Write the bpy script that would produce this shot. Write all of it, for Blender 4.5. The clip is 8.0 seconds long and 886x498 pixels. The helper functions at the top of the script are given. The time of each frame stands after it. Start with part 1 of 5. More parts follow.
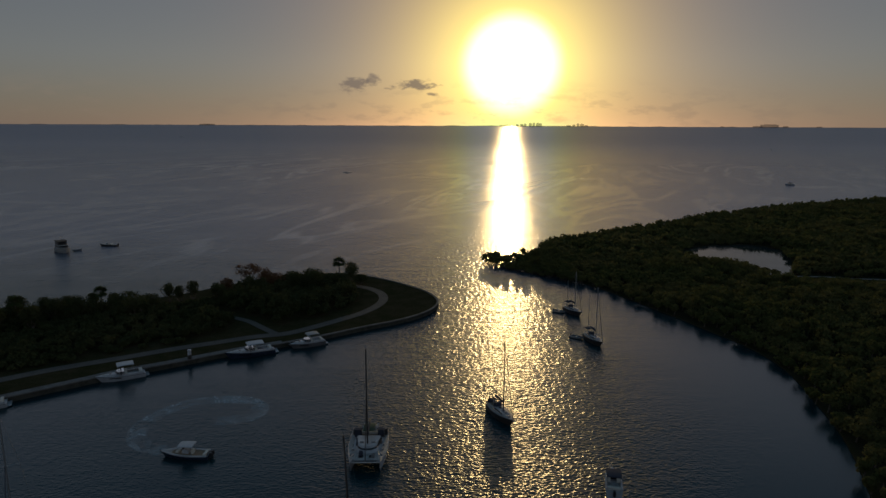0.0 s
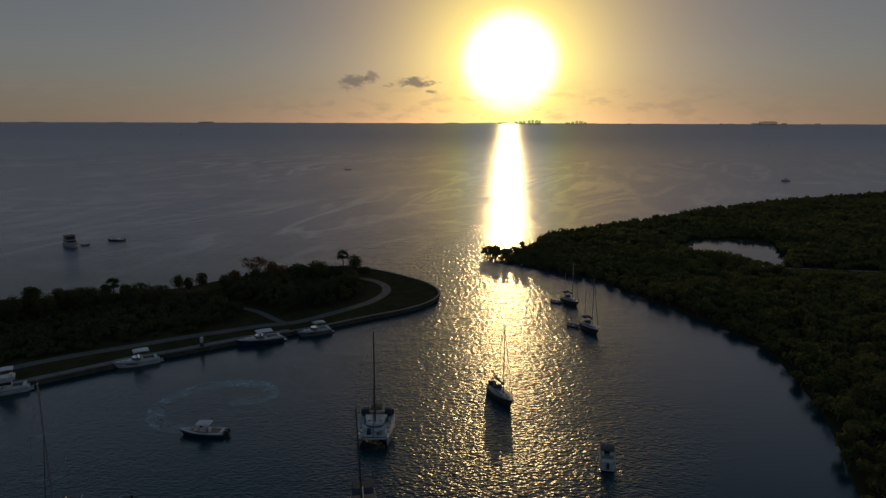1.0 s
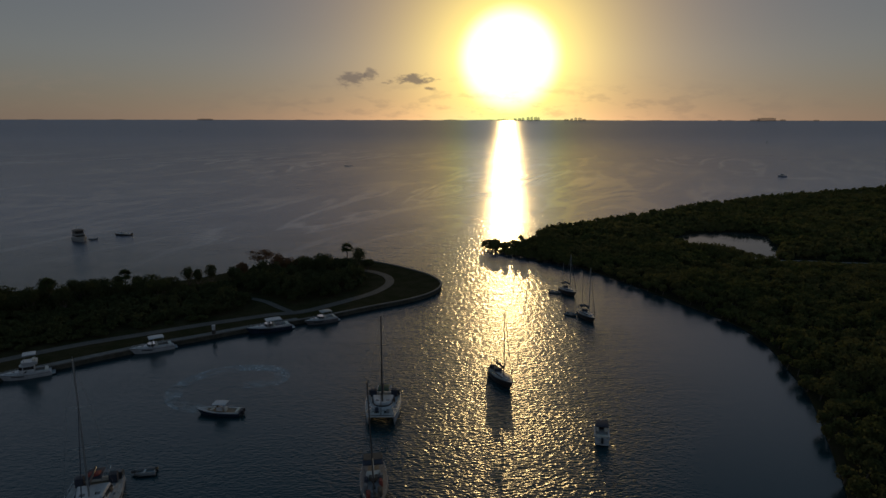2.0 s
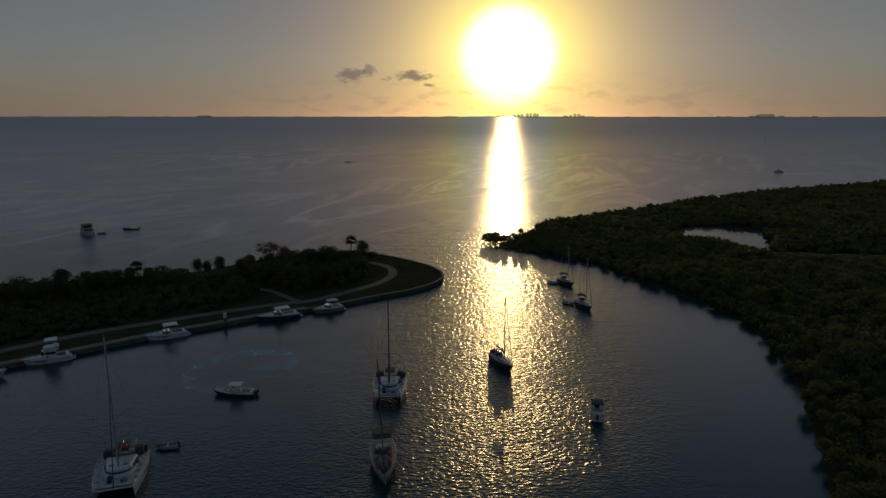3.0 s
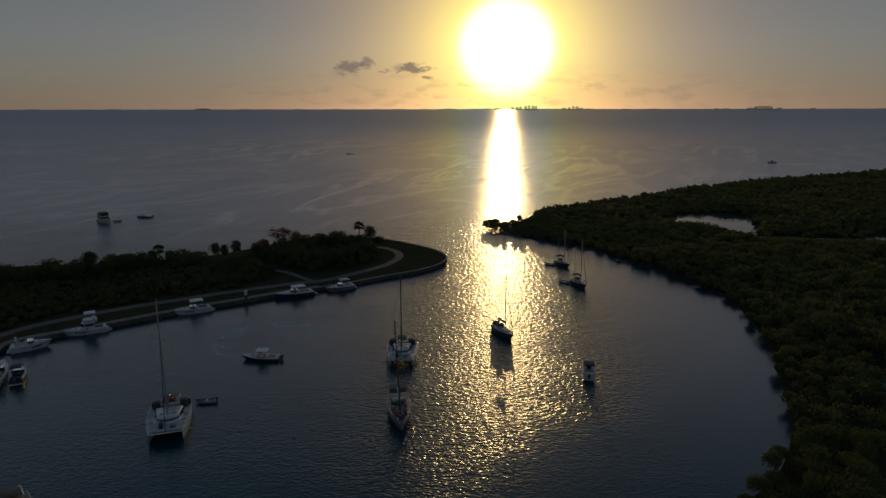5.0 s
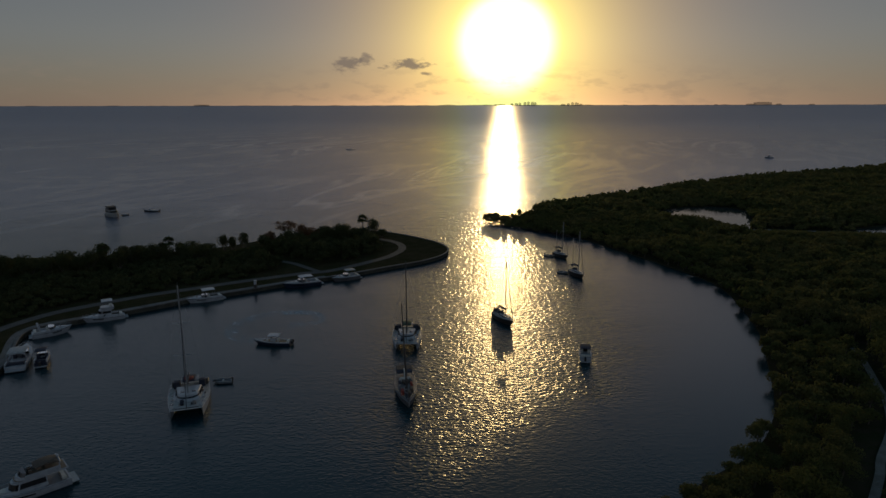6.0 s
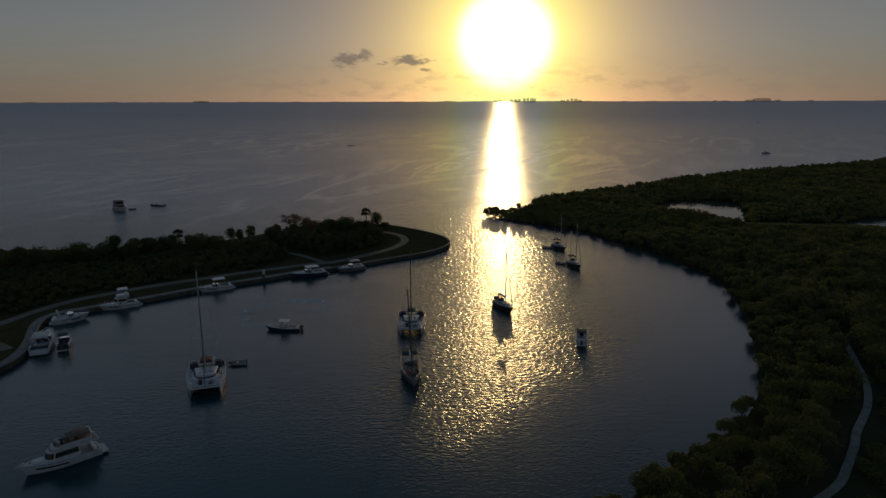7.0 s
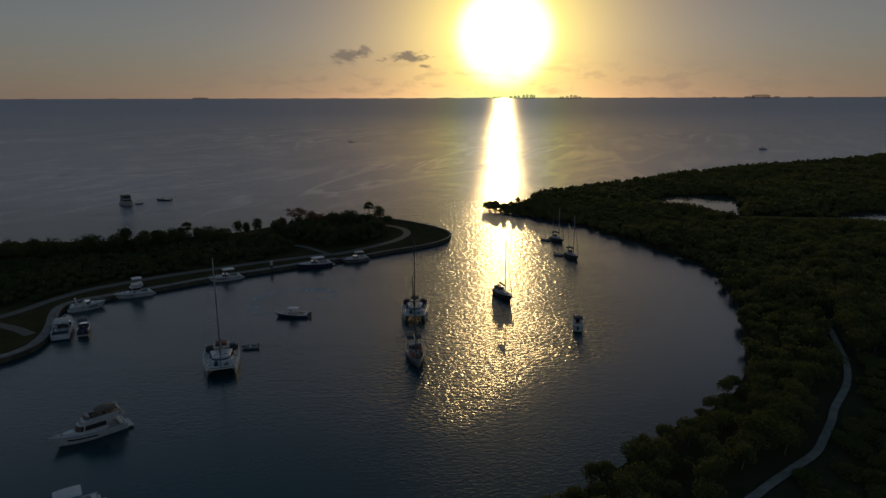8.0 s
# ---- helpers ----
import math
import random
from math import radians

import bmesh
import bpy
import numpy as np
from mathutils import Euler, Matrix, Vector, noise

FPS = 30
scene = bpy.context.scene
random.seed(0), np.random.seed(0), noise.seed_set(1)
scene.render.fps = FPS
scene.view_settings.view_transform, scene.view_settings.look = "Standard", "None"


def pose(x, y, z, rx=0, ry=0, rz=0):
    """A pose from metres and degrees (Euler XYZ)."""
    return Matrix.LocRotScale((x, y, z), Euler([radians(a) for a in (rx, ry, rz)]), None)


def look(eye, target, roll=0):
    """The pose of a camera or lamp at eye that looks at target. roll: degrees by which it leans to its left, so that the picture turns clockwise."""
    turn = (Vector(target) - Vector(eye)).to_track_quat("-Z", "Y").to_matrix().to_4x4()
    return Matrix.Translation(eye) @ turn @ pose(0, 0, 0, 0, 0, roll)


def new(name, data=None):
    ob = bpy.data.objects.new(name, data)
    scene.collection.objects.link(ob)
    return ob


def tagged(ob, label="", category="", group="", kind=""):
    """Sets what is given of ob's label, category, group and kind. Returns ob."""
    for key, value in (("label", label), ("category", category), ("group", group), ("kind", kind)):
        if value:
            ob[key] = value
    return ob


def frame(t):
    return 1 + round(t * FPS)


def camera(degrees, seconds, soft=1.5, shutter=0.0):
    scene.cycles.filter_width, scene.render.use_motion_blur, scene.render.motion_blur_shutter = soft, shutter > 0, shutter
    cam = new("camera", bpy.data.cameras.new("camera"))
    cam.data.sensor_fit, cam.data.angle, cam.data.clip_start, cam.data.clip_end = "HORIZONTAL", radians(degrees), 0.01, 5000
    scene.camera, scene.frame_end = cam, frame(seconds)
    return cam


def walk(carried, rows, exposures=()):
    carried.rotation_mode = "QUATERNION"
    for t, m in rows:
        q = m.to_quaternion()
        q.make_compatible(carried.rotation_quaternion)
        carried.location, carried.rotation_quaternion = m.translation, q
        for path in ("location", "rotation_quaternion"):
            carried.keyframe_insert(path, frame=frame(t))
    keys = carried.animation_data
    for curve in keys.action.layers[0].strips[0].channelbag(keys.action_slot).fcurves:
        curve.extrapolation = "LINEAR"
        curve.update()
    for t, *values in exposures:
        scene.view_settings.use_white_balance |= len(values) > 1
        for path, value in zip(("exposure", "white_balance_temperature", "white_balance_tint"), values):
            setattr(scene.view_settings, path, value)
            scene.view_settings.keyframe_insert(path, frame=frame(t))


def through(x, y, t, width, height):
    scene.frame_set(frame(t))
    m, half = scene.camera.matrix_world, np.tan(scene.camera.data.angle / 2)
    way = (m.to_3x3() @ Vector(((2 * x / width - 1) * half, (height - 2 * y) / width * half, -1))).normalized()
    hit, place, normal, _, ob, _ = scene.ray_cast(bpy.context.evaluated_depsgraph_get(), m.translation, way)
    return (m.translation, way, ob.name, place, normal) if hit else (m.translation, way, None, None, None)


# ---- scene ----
cam = camera(70.5, 8.0)
# seconds, place, pitch, lean and turn of the drone's camera: it backs away over the bay, tilting down a little
PATH = [
    (0.0, 3.420, -3.222, 50.095, 78.855, 0.329, 0.248),
    (0.5, 3.131, -6.035, 49.925, 78.748, 0.286, 0.203),
    (1.0, 2.813, -8.881, 49.764, 78.629, 0.244, 0.160),
    (1.5, 2.469, -11.758, 49.612, 78.500, 0.203, 0.121),
    (2.0, 2.103, -14.663, 49.469, 78.361, 0.163, 0.084),
    (2.5, 1.720, -17.595, 49.335, 78.216, 0.124, 0.050),
    (3.0, 1.322, -20.550, 49.211, 78.063, 0.087, 0.018),
    (3.5, 0.915, -23.528, 49.095, 77.905, 0.050, -0.010),
    (4.0, 0.501, -26.525, 48.989, 77.744, 0.015, -0.036),
    (4.5, 0.086, -29.539, 48.891, 77.579, -0.019, -0.059),
    (5.0, -0.329, -32.569, 48.803, 77.413, -0.052, -0.079),
    (5.5, -0.737, -35.611, 48.723, 77.247, -0.083, -0.096),
    (6.0, -1.136, -38.664, 48.653, 77.082, -0.114, -0.111),
    (6.5, -1.522, -41.725, 48.592, 76.919, -0.143, -0.123),
    (7.0, -1.891, -44.792, 48.540, 76.759, -0.171, -0.132),
    (7.5, -2.238, -47.864, 48.497, 76.604, -0.198, -0.138),
    (8.0, -2.561, -50.937, 48.463, 76.455, -0.224, -0.141),
]
walk(cam, [(t, look((x, y, z), (x - math.sin(radians(turn)), y + math.cos(radians(turn)), z + math.tan(radians(tilt - 90))), lean)) for t, x, y, z, tilt, turn, lean in PATH])

# ---- light: a low sun behind thin haze, low over the bay ----
SUN_EL, SUN_AZ = radians(5.14), radians(5.62)
SUN = Vector((math.sin(SUN_AZ) * math.cos(SUN_EL), math.cos(SUN_AZ) * math.cos(SUN_EL), math.sin(SUN_EL)))
scene.view_settings.exposure = 0.0

lamp = bpy.data.lights.new("sun", "SUN")
lamp.energy, lamp.angle, lamp.color = 0.45, radians(0.6), (1.0, 0.68, 0.28)
sun = new("sun", lamp)
sun.matrix_world = look(SUN * 900, (0, 0, 0))


class Nodes:
    """Small helper to write a node tree."""

    def __init__(self, tree):
        self.tree = tree
        tree.nodes.clear()

    def add(self, kind, **inputs):
        n = self.tree.nodes.new(kind)
        for key, value in inputs.items():
            self.put(n.inputs[key.replace("_", " ")], value)
        return n

    def put(self, socket, value):
        if isinstance(value, bpy.types.NodeSocket):
            self.tree.links.new(value, socket)
        else:
            socket.default_value = value

    def math(self, op, a, b=0.0, c=0.0):
        n = self.tree.nodes.new("ShaderNodeMath")
        n.operation = op
        for i, v in enumerate((a, b, c)):
            self.put(n.inputs[i], v)
        return n.outputs[0]

    def mix(self, f, a, b, kind="MIX"):
        n = self.tree.nodes.new("ShaderNodeMix")
        n.data_type, n.blend_type = "RGBA", kind
        self.put(n.inputs[0], f)
        self.put(n.inputs[6], a)
        self.put(n.inputs[7], b)
        return n.outputs[2]

    def noise(self, vector, scale, detail=3.0, rough=0.5, distortion=0.0):
        n = self.add("ShaderNodeTexNoise", Vector=vector, Scale=scale, Detail=detail, Roughness=rough, Distortion=distortion)
        return n.outputs[0]

    def ramp(self, f, a, b, lo=0.0, hi=1.0):
        n = self.tree.nodes.new("ShaderNodeMapRange")
        n.interpolation_type = "SMOOTHSTEP"
        for i, v in enumerate((f, a, b, lo, hi)):
            self.put(n.inputs[i], v)
        return n.outputs[0]


def make_world():
    world = bpy.data.worlds.new("world")
    scene.world = world
    world.use_nodes = True
    g = Nodes(world.node_tree)
    way = g.add("ShaderNodeVectorMath", Vector=g.add("ShaderNodeTexCoord").outputs["Generated"])
    way.operation = "NORMALIZE"
    way = way.outputs[0]
    sky = g.add("ShaderNodeTexSky")
    sky.sky_type, sky.sun_disc, sky.sun_elevation, sky.sun_rotation = "NISHITA", False, SUN_EL, SUN_AZ
    sky.air_density, sky.dust_density, sky.ozone_density, sky.altitude = 1.0, 0.2, 1.0, 50
    # the hazy sky, greyed by thin high cloud
    grey = g.add("ShaderNodeHueSaturation", Color=sky.outputs[0], Saturation=SKY_SAT, Value=1.0).outputs[0]
    base = g.mix(1.0, grey, SKY_TINT, "MULTIPLY")
    base = g.mix(1.0, base, SKY_VEIL, "ADD")
    # the sun's aureole in the haze, with white lens glare painted in as core
    dot = g.add("ShaderNodeVectorMath")
    dot.operation = "DOT_PRODUCT"
    g.put(dot.inputs[0], way)
    dot.inputs[1].default_value = SUN
    angle = g.math("DEGREES", g.math("ARCCOSINE", g.math("MINIMUM", dot.outputs["Value"], 1.0)))
    core = g.ramp(angle, 5.0, 2.8)
    veil = g.math("MAXIMUM", angle, 4.3)
    glow = g.add("ShaderNodeCombineColor")
    for i, (amp, wide, white) in enumerate(GLOW):
        v = g.math("MULTIPLY", g.math("EXPONENT", g.math("DIVIDE", veil, -wide)), amp)
        g.put(glow.inputs[i], g.math("MULTIPLY_ADD", core, white, v))
    colour = g.mix(1.0, base, glow.outputs[0], "ADD")
    # a few clouds low over the horizon: azimuth, height, half width, half height in degrees, density
    sep = g.add("ShaderNodeSeparateXYZ", Vector=way)
    az = g.math("DEGREES", g.math("ARCTAN2", sep.outputs[0], sep.outputs[1]))
    el = g.math("DEGREES", g.math("ARCSINE", sep.outputs[2]))
    stretch = g.add("ShaderNodeVectorMath", Vector=way)
    stretch.operation = "MULTIPLY"
    stretch.inputs[1].default_value = (1, 1, 2.2)
    fray = g.noise(stretch.outputs[0], 55.0, 5.0, 0.6)
    for a0, e0, w, h, dense in CLOUDS:
        dx = g.math("DIVIDE", g.math("SUBTRACT", az, a0), w)
        dy = g.math("DIVIDE", g.math("SUBTRACT", el, e0), h)
        r = g.math("SQRT", g.math("ADD", g.math("POWER", g.math("ABSOLUTE", dx), 2.0), g.math("POWER", g.math("ABSOLUTE", dy), 2.0)))
        r = g.math("MULTIPLY_ADD", g.math("SUBTRACT", fray, 0.5), -2.6, r)
        colour = g.mix(g.ramp(r, 1.05, 0.35, 0.0, dense), colour, (0.17, 0.14, 0.125, 1))
    # a faint bank of haze and cloud along the horizon
    flat = g.add("ShaderNodeVectorMath", Vector=way)
    flat.operation = "MULTIPLY"
    flat.inputs[1].default_value = (1, 1, 3)
    bank = g.ramp(g.noise(flat.outputs[0], 22.0, 5.0, 0.6), 0.48, 0.66)
    low = g.math("MULTIPLY", g.ramp(el, 4.5, 1.2), g.ramp(el, -0.5, 0.6))
    colour = g.mix(g.math("MULTIPLY", g.math("MULTIPLY", bank, low), 0.28), colour, (0.27, 0.22, 0.18, 1))
    # band of brightness added to the unseen sky halfway up, to light the water
    high = g.math("MULTIPLY", g.ramp(el, 11.5, 17.0), g.ramp(el, 56.0, 32.0))
    colour = g.mix(high, colour, g.mix(1.0, colour, (2.75, 2.7, 2.7, 1), "MULTIPLY"))
    # the still higher sky is dimmed to darken the near water and canopy
    colour = g.mix(g.ramp(el, 17.0, 40.0), colour, g.mix(1.0, colour, (0.23, 0.56, 0.7, 1), "MULTIPLY"))
    haze = g.ramp(el, 6.0, 0.0)
    colour = g.mix(g.math("MULTIPLY", haze, 0.8), colour, g.mix(1.0, colour, (0.8, 0.73, 0.63, 1), "MULTIPLY"))
    colour = g.mix(1.0, colour, (1.04, 1.04, 1.02, 1), "DARKEN")
    out = g.add("ShaderNodeBackground", Color=colour, Strength=1.0)
    g.put(g.add("ShaderNodeOutputWorld").inputs[0], out.outputs[0])


SKY_SAT, SKY_TINT, SKY_VEIL = 0.7, (0.021, 0.021, 0.021, 1), (0.065, 0.068, 0.088, 1)
GLOW = ((2.7, 4.75, 0.25), (2.3, 4.05, 0.4), (0.22, 4.2, 1.0))
CLOUDS = ((-8.0, 3.45, 1.65, 0.75, 0.75), (-6.6, 3.75, 0.75, 0.65, 0.65), (-2.75, 3.45, 2.2, 0.52, 0.8), (-1.35, 2.75, 0.55, 0.22, 0.7), (-5.4, 3.2, 0.35, 0.1, 0.4))
make_world()

# ---- materials ----


def material(name, colour, rough=0.6, metal=0.0, vary=0.25, scale=3.0, bump=0.0, bump_scale=20.0, colour2=None, spec=0.5, coat=0.0, per_object=0.0):
    """A surface with stains at one scale and grain at another, in metres."""
    m = bpy.data.materials.new(name)
    m.use_nodes = True
    g = Nodes(m.node_tree)
    at = g.add("ShaderNodeTexCoord").outputs["Object"]
    big, fine = g.noise(at, scale, 4.0, 0.6), g.noise(at, scale * 9.0, 3.0, 0.6)
    f = g.math("MULTIPLY_ADD", fine, 0.4, g.math("MULTIPLY", big, 0.6))
    c2 = colour2 or tuple(c * (1 - vary) for c in colour)
    base = g.mix(g.ramp(f, 0.38, 0.62), (*colour, 1), (*c2, 1))
    if per_object:
        shade = g.ramp(g.add("ShaderNodeObjectInfo").outputs["Random"], 0.0, 1.0, 1 - per_object, 1 + per_object)
        hsv = g.add("ShaderNodeHueSaturation", Color=base, Value=shade)
        base = hsv.outputs[0]
    p = g.add("ShaderNodeBsdfPrincipled", Base_Color=base, Roughness=g.ramp(fine, 0.3, 0.7, max(0.02, rough - 0.08), min(1, rough + 0.08)), Metallic=metal)
    p.inputs["Specular IOR Level"].default_value = spec
    p.inputs["Coat Weight"].default_value = coat
    if bump:
        b = g.add("ShaderNodeBump", Height=g.noise(at, bump_scale, 4.0, 0.6), Strength=1.0, Distance=bump)
        g.put(p.inputs["Normal"], b.outputs[0])
    g.put(g.add("ShaderNodeOutputMaterial").inputs[0], p.outputs[0])
    return m


def leaf_material(name, a, b, gloss=0.85, through=0.16, shine=0.05):
    """Leaves that differ one from another, let a little light through and shine a little."""
    m = bpy.data.materials.new(name)
    m.use_nodes = True
    g = Nodes(m.node_tree)
    rnd = g.add("ShaderNodeNewGeometry").outputs["Random Per Island"]
    big = g.noise(g.add("ShaderNodeTexCoord").outputs["Object"], 0.06, 3.0, 0.6)
    f = g.math("MULTIPLY_ADD", rnd, 0.5, g.ramp(big, 0.35, 0.65, 0.0, 0.5))
    c = g.mix(f, (*a, 1), (*b, 1))
    p = g.add("ShaderNodeBsdfPrincipled", Base_Color=c, Roughness=gloss)
    p.inputs["Specular IOR Level"].default_value = shine
    t = g.add("ShaderNodeBsdfTranslucent", Color=c)
    mixed = g.add("ShaderNodeMixShader")
    g.put(mixed.inputs[0], through)
    g.put(mixed.inputs[1], p.outputs[0])
    g.put(mixed.inputs[2], t.outputs[0])
    g.put(g.add("ShaderNodeOutputMaterial").inputs[0], mixed.outputs[0])
    return m


def water_material():
    """Wind ripples on dark bay water: swell, waves and ripples, with calmer and rougher streaks."""
    m = bpy.data.materials.new("bay_water")
    m.use_nodes = True
    g = Nodes(m.node_tree)
    at = g.add("ShaderNodeTexCoord").outputs["Object"]
    cross = g.add("ShaderNodeMapping", Vector=at)
    cross.inputs["Rotation"].default_value = (0, 0, radians(-5))
    cross.inputs["Scale"].default_value = (0.58, 1.0, 1.0)
    chop = g.add("ShaderNodeMapping", Vector=at)
    chop.inputs["Scale"].default_value = (1.0, 0.3, 1.0)
    # currents and slicks drawn out across the bay's mouth
    turned = g.add("ShaderNodeMapping", Vector=at)
    turned.inputs["Rotation"].default_value = (0, 0, radians(-68))
    streak_map = g.add("ShaderNodeMapping", Vector=turned.outputs[0])
    streak_map.inputs["Scale"].default_value = (0.32, 1.0, 1.0)
    streak = g.ramp(g.noise(streak_map.outputs[0], 0.012, 5.0, 0.62, 1.2), 0.36, 0.66, 0.9, 1.1)
    slick = g.math("ABSOLUTE", g.math("SUBTRACT", g.noise(streak_map.outputs[0], 0.012, 3.0, 0.55, 1.8), 0.5))
    place = g.add("ShaderNodeSeparateXYZ", Vector=at)
    calm = g.math("MULTIPLY", g.ramp(slick, 0.045, 0.0), g.math("MULTIPLY", g.ramp(place.outputs[1], 170.0, 300.0, 0.0, 0.5), g.ramp(place.outputs[1], 1500.0, 500.0, 0.25, 1.0)))
    streak = g.math("MULTIPLY", streak, g.math("SUBTRACT", 1.0, calm))
    # flat water in the lee of the near mangroves
    wander = g.math("MULTIPLY_ADD", g.math("SUBTRACT", g.noise(at, 0.05, 3.0, 0.6), 0.5), 26.0, place.outputs[1])
    lee = g.ramp(g.math("MULTIPLY_ADD", g.math("MAXIMUM", place.outputs[0], -2.0), -0.9, wander), 27.0, 50.0, 0.2, 1.02)
    lee = g.math("MULTIPLY", lee, g.ramp(g.math("MULTIPLY_ADD", wander, 0.31, place.outputs[0]), 66.0, 96.0, 1.0, 0.42))
    # the park shelters one side of the bay, the mangroves the other; a lane of wind runs between
    aside = g.math("MULTIPLY_ADD", g.math("SUBTRACT", g.noise(at, 0.07, 3.0, 0.6), 0.5), 16.0, place.outputs[0])
    inner = g.ramp(place.outputs[1], 175.0, 120.0)
    still = g.math("MAXIMUM", g.ramp(aside, 0.0, -22.0), g.ramp(g.math("MULTIPLY_ADD", place.outputs[1], -0.12, aside), 14.0, 40.0))
    lee = g.math("MULTIPLY", lee, g.math("MULTIPLY_ADD", g.math("MULTIPLY", still, inner), -0.66, 1.0))
    streak = g.math("MULTIPLY", streak, g.math("MULTIPLY", g.ramp(place.outputs[1], 140.0, 600.0, 1.1, 0.95), lee))
    rough = g.math("MULTIPLY", g.ramp(place.outputs[1], 180.0, 700.0, WATER_ROUGH, 0.24), g.math("MULTIPLY_ADD", calm, -0.35, 1.0))
    long_map = g.add("ShaderNodeMapping", Vector=at)
    long_map.inputs["Rotation"].default_value = (0, 0, radians(-6))
    long_map.inputs["Scale"].default_value = (0.35, 1.0, 1.0)
    h = 0.0
    open_water = g.ramp(place.outputs[1], 90.0, 250.0, 0.2, 1.0)
    fetch = g.ramp(place.outputs[1], 40.0, 190.0, 0.25, 1.0)
    ways = {"cross": cross.outputs[0], "chop": chop.outputs[0], "long": long_map.outputs[0]}
    grow = {"all": 1.0, "fetch": fetch, "open": open_water}
    for way, where, scale, height in WAVES:
        n = g.noise(ways[way], scale, 0.0, 0.5)
        h = g.math("MULTIPLY_ADD", g.math("SUBTRACT", n, 0.5), g.math("MULTIPLY", grow[where], height), h)
    gust = g.ramp(g.noise(long_map.outputs[0], 0.07, 3.0, 0.6), 0.35, 0.65, 0.8, 1.2)
    streak = g.math("MULTIPLY", streak, gust)
    b = g.add("ShaderNodeBump", Height=g.math("MULTIPLY", h, streak), Strength=1.0, Distance=1.0)
    # clear green bay water; outside, sky reflection is painted in as a paler base
    pale_far = g.ramp(place.outputs[1], 150.0, 320.0)
    base = g.mix(pale_far, (0.002, 0.024, 0.031, 1), g.mix(g.ramp(place.outputs[1], 500.0, 1600.0), (0.08, 0.095, 0.15, 1), (0.32, 0.3, 0.34, 1)))
    # paler base along the slicks, painted for their brighter sheen of sky
    slick_sheen = g.math("MULTIPLY", g.ramp(slick, 0.05, 0.0), g.ramp(g.noise(streak_map.outputs[0], 0.006, 3.0, 0.5), 0.42, 0.62))
    base = g.mix(g.math("MULTIPLY", g.math("MULTIPLY", slick_sheen, g.ramp(place.outputs[0], 20.0, 200.0, 0.7, 0.3)), pale_far), base, (0.33, 0.31, 0.33, 1))
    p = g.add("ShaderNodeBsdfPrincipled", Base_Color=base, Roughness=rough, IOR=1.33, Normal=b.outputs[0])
    # specular fades with distance to dim far glitter, for wave masking and haze
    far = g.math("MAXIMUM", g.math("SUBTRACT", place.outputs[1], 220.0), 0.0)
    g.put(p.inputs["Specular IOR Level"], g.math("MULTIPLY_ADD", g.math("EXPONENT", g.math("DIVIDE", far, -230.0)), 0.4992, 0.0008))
    g.put(g.add("ShaderNodeOutputMaterial").inputs[0], p.outputs[0])
    return m


# ripples across the wind and wavelets along it: everywhere, growing out of the lee or offshore; waves to the metre, height
WAVES = (("cross", "all", 4.4, 0.066), ("cross", "all", 2.4, 0.105), ("cross", "all", 1.25, 0.09), ("chop", "fetch", 1.0, 0.1), ("long", "fetch", 0.5, 0.14),
         ("chop", "open", 0.9, 0.2), ("long", "open", 0.3, 0.16), ("long", "open", 0.1, 0.12))
WATER_ROUGH = 0.24
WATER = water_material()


def calm_material():
    """Still pond water."""
    m = bpy.data.materials.new("still_water")
    m.use_nodes = True
    g = Nodes(m.node_tree)
    at = g.add("ShaderNodeTexCoord").outputs["Object"]
    b = g.add("ShaderNodeBump", Height=g.noise(at, 1.2, 3.0, 0.5), Strength=1.0, Distance=0.012)
    p = g.add("ShaderNodeBsdfPrincipled", Base_Color=(0.02, 0.03, 0.032, 1), Roughness=g.ramp(g.noise(at, 0.08, 3.0, 0.5), 0.4, 0.6, 0.04, 0.14), IOR=1.33, Normal=b.outputs[0])
    g.put(g.add("ShaderNodeOutputMaterial").inputs[0], p.outputs[0])
    return m


STILL = calm_material()


def foam_material():
    """Thin broken foam lying on the water."""
    m = bpy.data.materials.new("thin_foam")
    m.use_nodes = True
    g = Nodes(m.node_tree)
    at = g.add("ShaderNodeTexCoord").outputs["Object"]
    big, fine = g.noise(at, 0.28, 4.0, 0.6, 1.0), g.noise(at, 2.2, 4.0, 0.65, 0.6)
    cover = g.math("MULTIPLY", g.ramp(big, 0.36, 0.66), g.ramp(fine, 0.35, 0.8, 0.14, 0.58))
    d = g.add("ShaderNodeBsdfDiffuse", Color=(0.6, 0.64, 0.66, 1))
    mixed = g.add("ShaderNodeMixShader")
    g.put(mixed.inputs[0], cover)
    g.put(mixed.inputs[1], g.add("ShaderNodeBsdfTransparent").outputs[0])
    g.put(mixed.inputs[2], d.outputs[0])
    g.put(g.add("ShaderNodeOutputMaterial").inputs[0], mixed.outputs[0])
    return m


FOAM = foam_material()
GRASS = material("mown_grass", (0.036, 0.034, 0.015), 0.85, 0, 0.4, 0.25, 0.04, 12, (0.06, 0.046, 0.025), 0.0)
SOIL = material("leaf_litter_soil", (0.045, 0.036, 0.024), 0.9, 0, 0.4, 0.4, 0.05, 6, (0.03, 0.034, 0.015), 0.0)
CONCRETE = material("weathered_concrete", (0.18, 0.168, 0.16), 0.8, 0, 0.35, 0.5, 0.01, 14, (0.12, 0.11, 0.1), 0.1)
PAVING = material("pale_path_paving", (0.135, 0.115, 0.1), 0.85, 0, 0.3, 0.35, 0.01, 12, (0.1, 0.09, 0.082), 0.05)
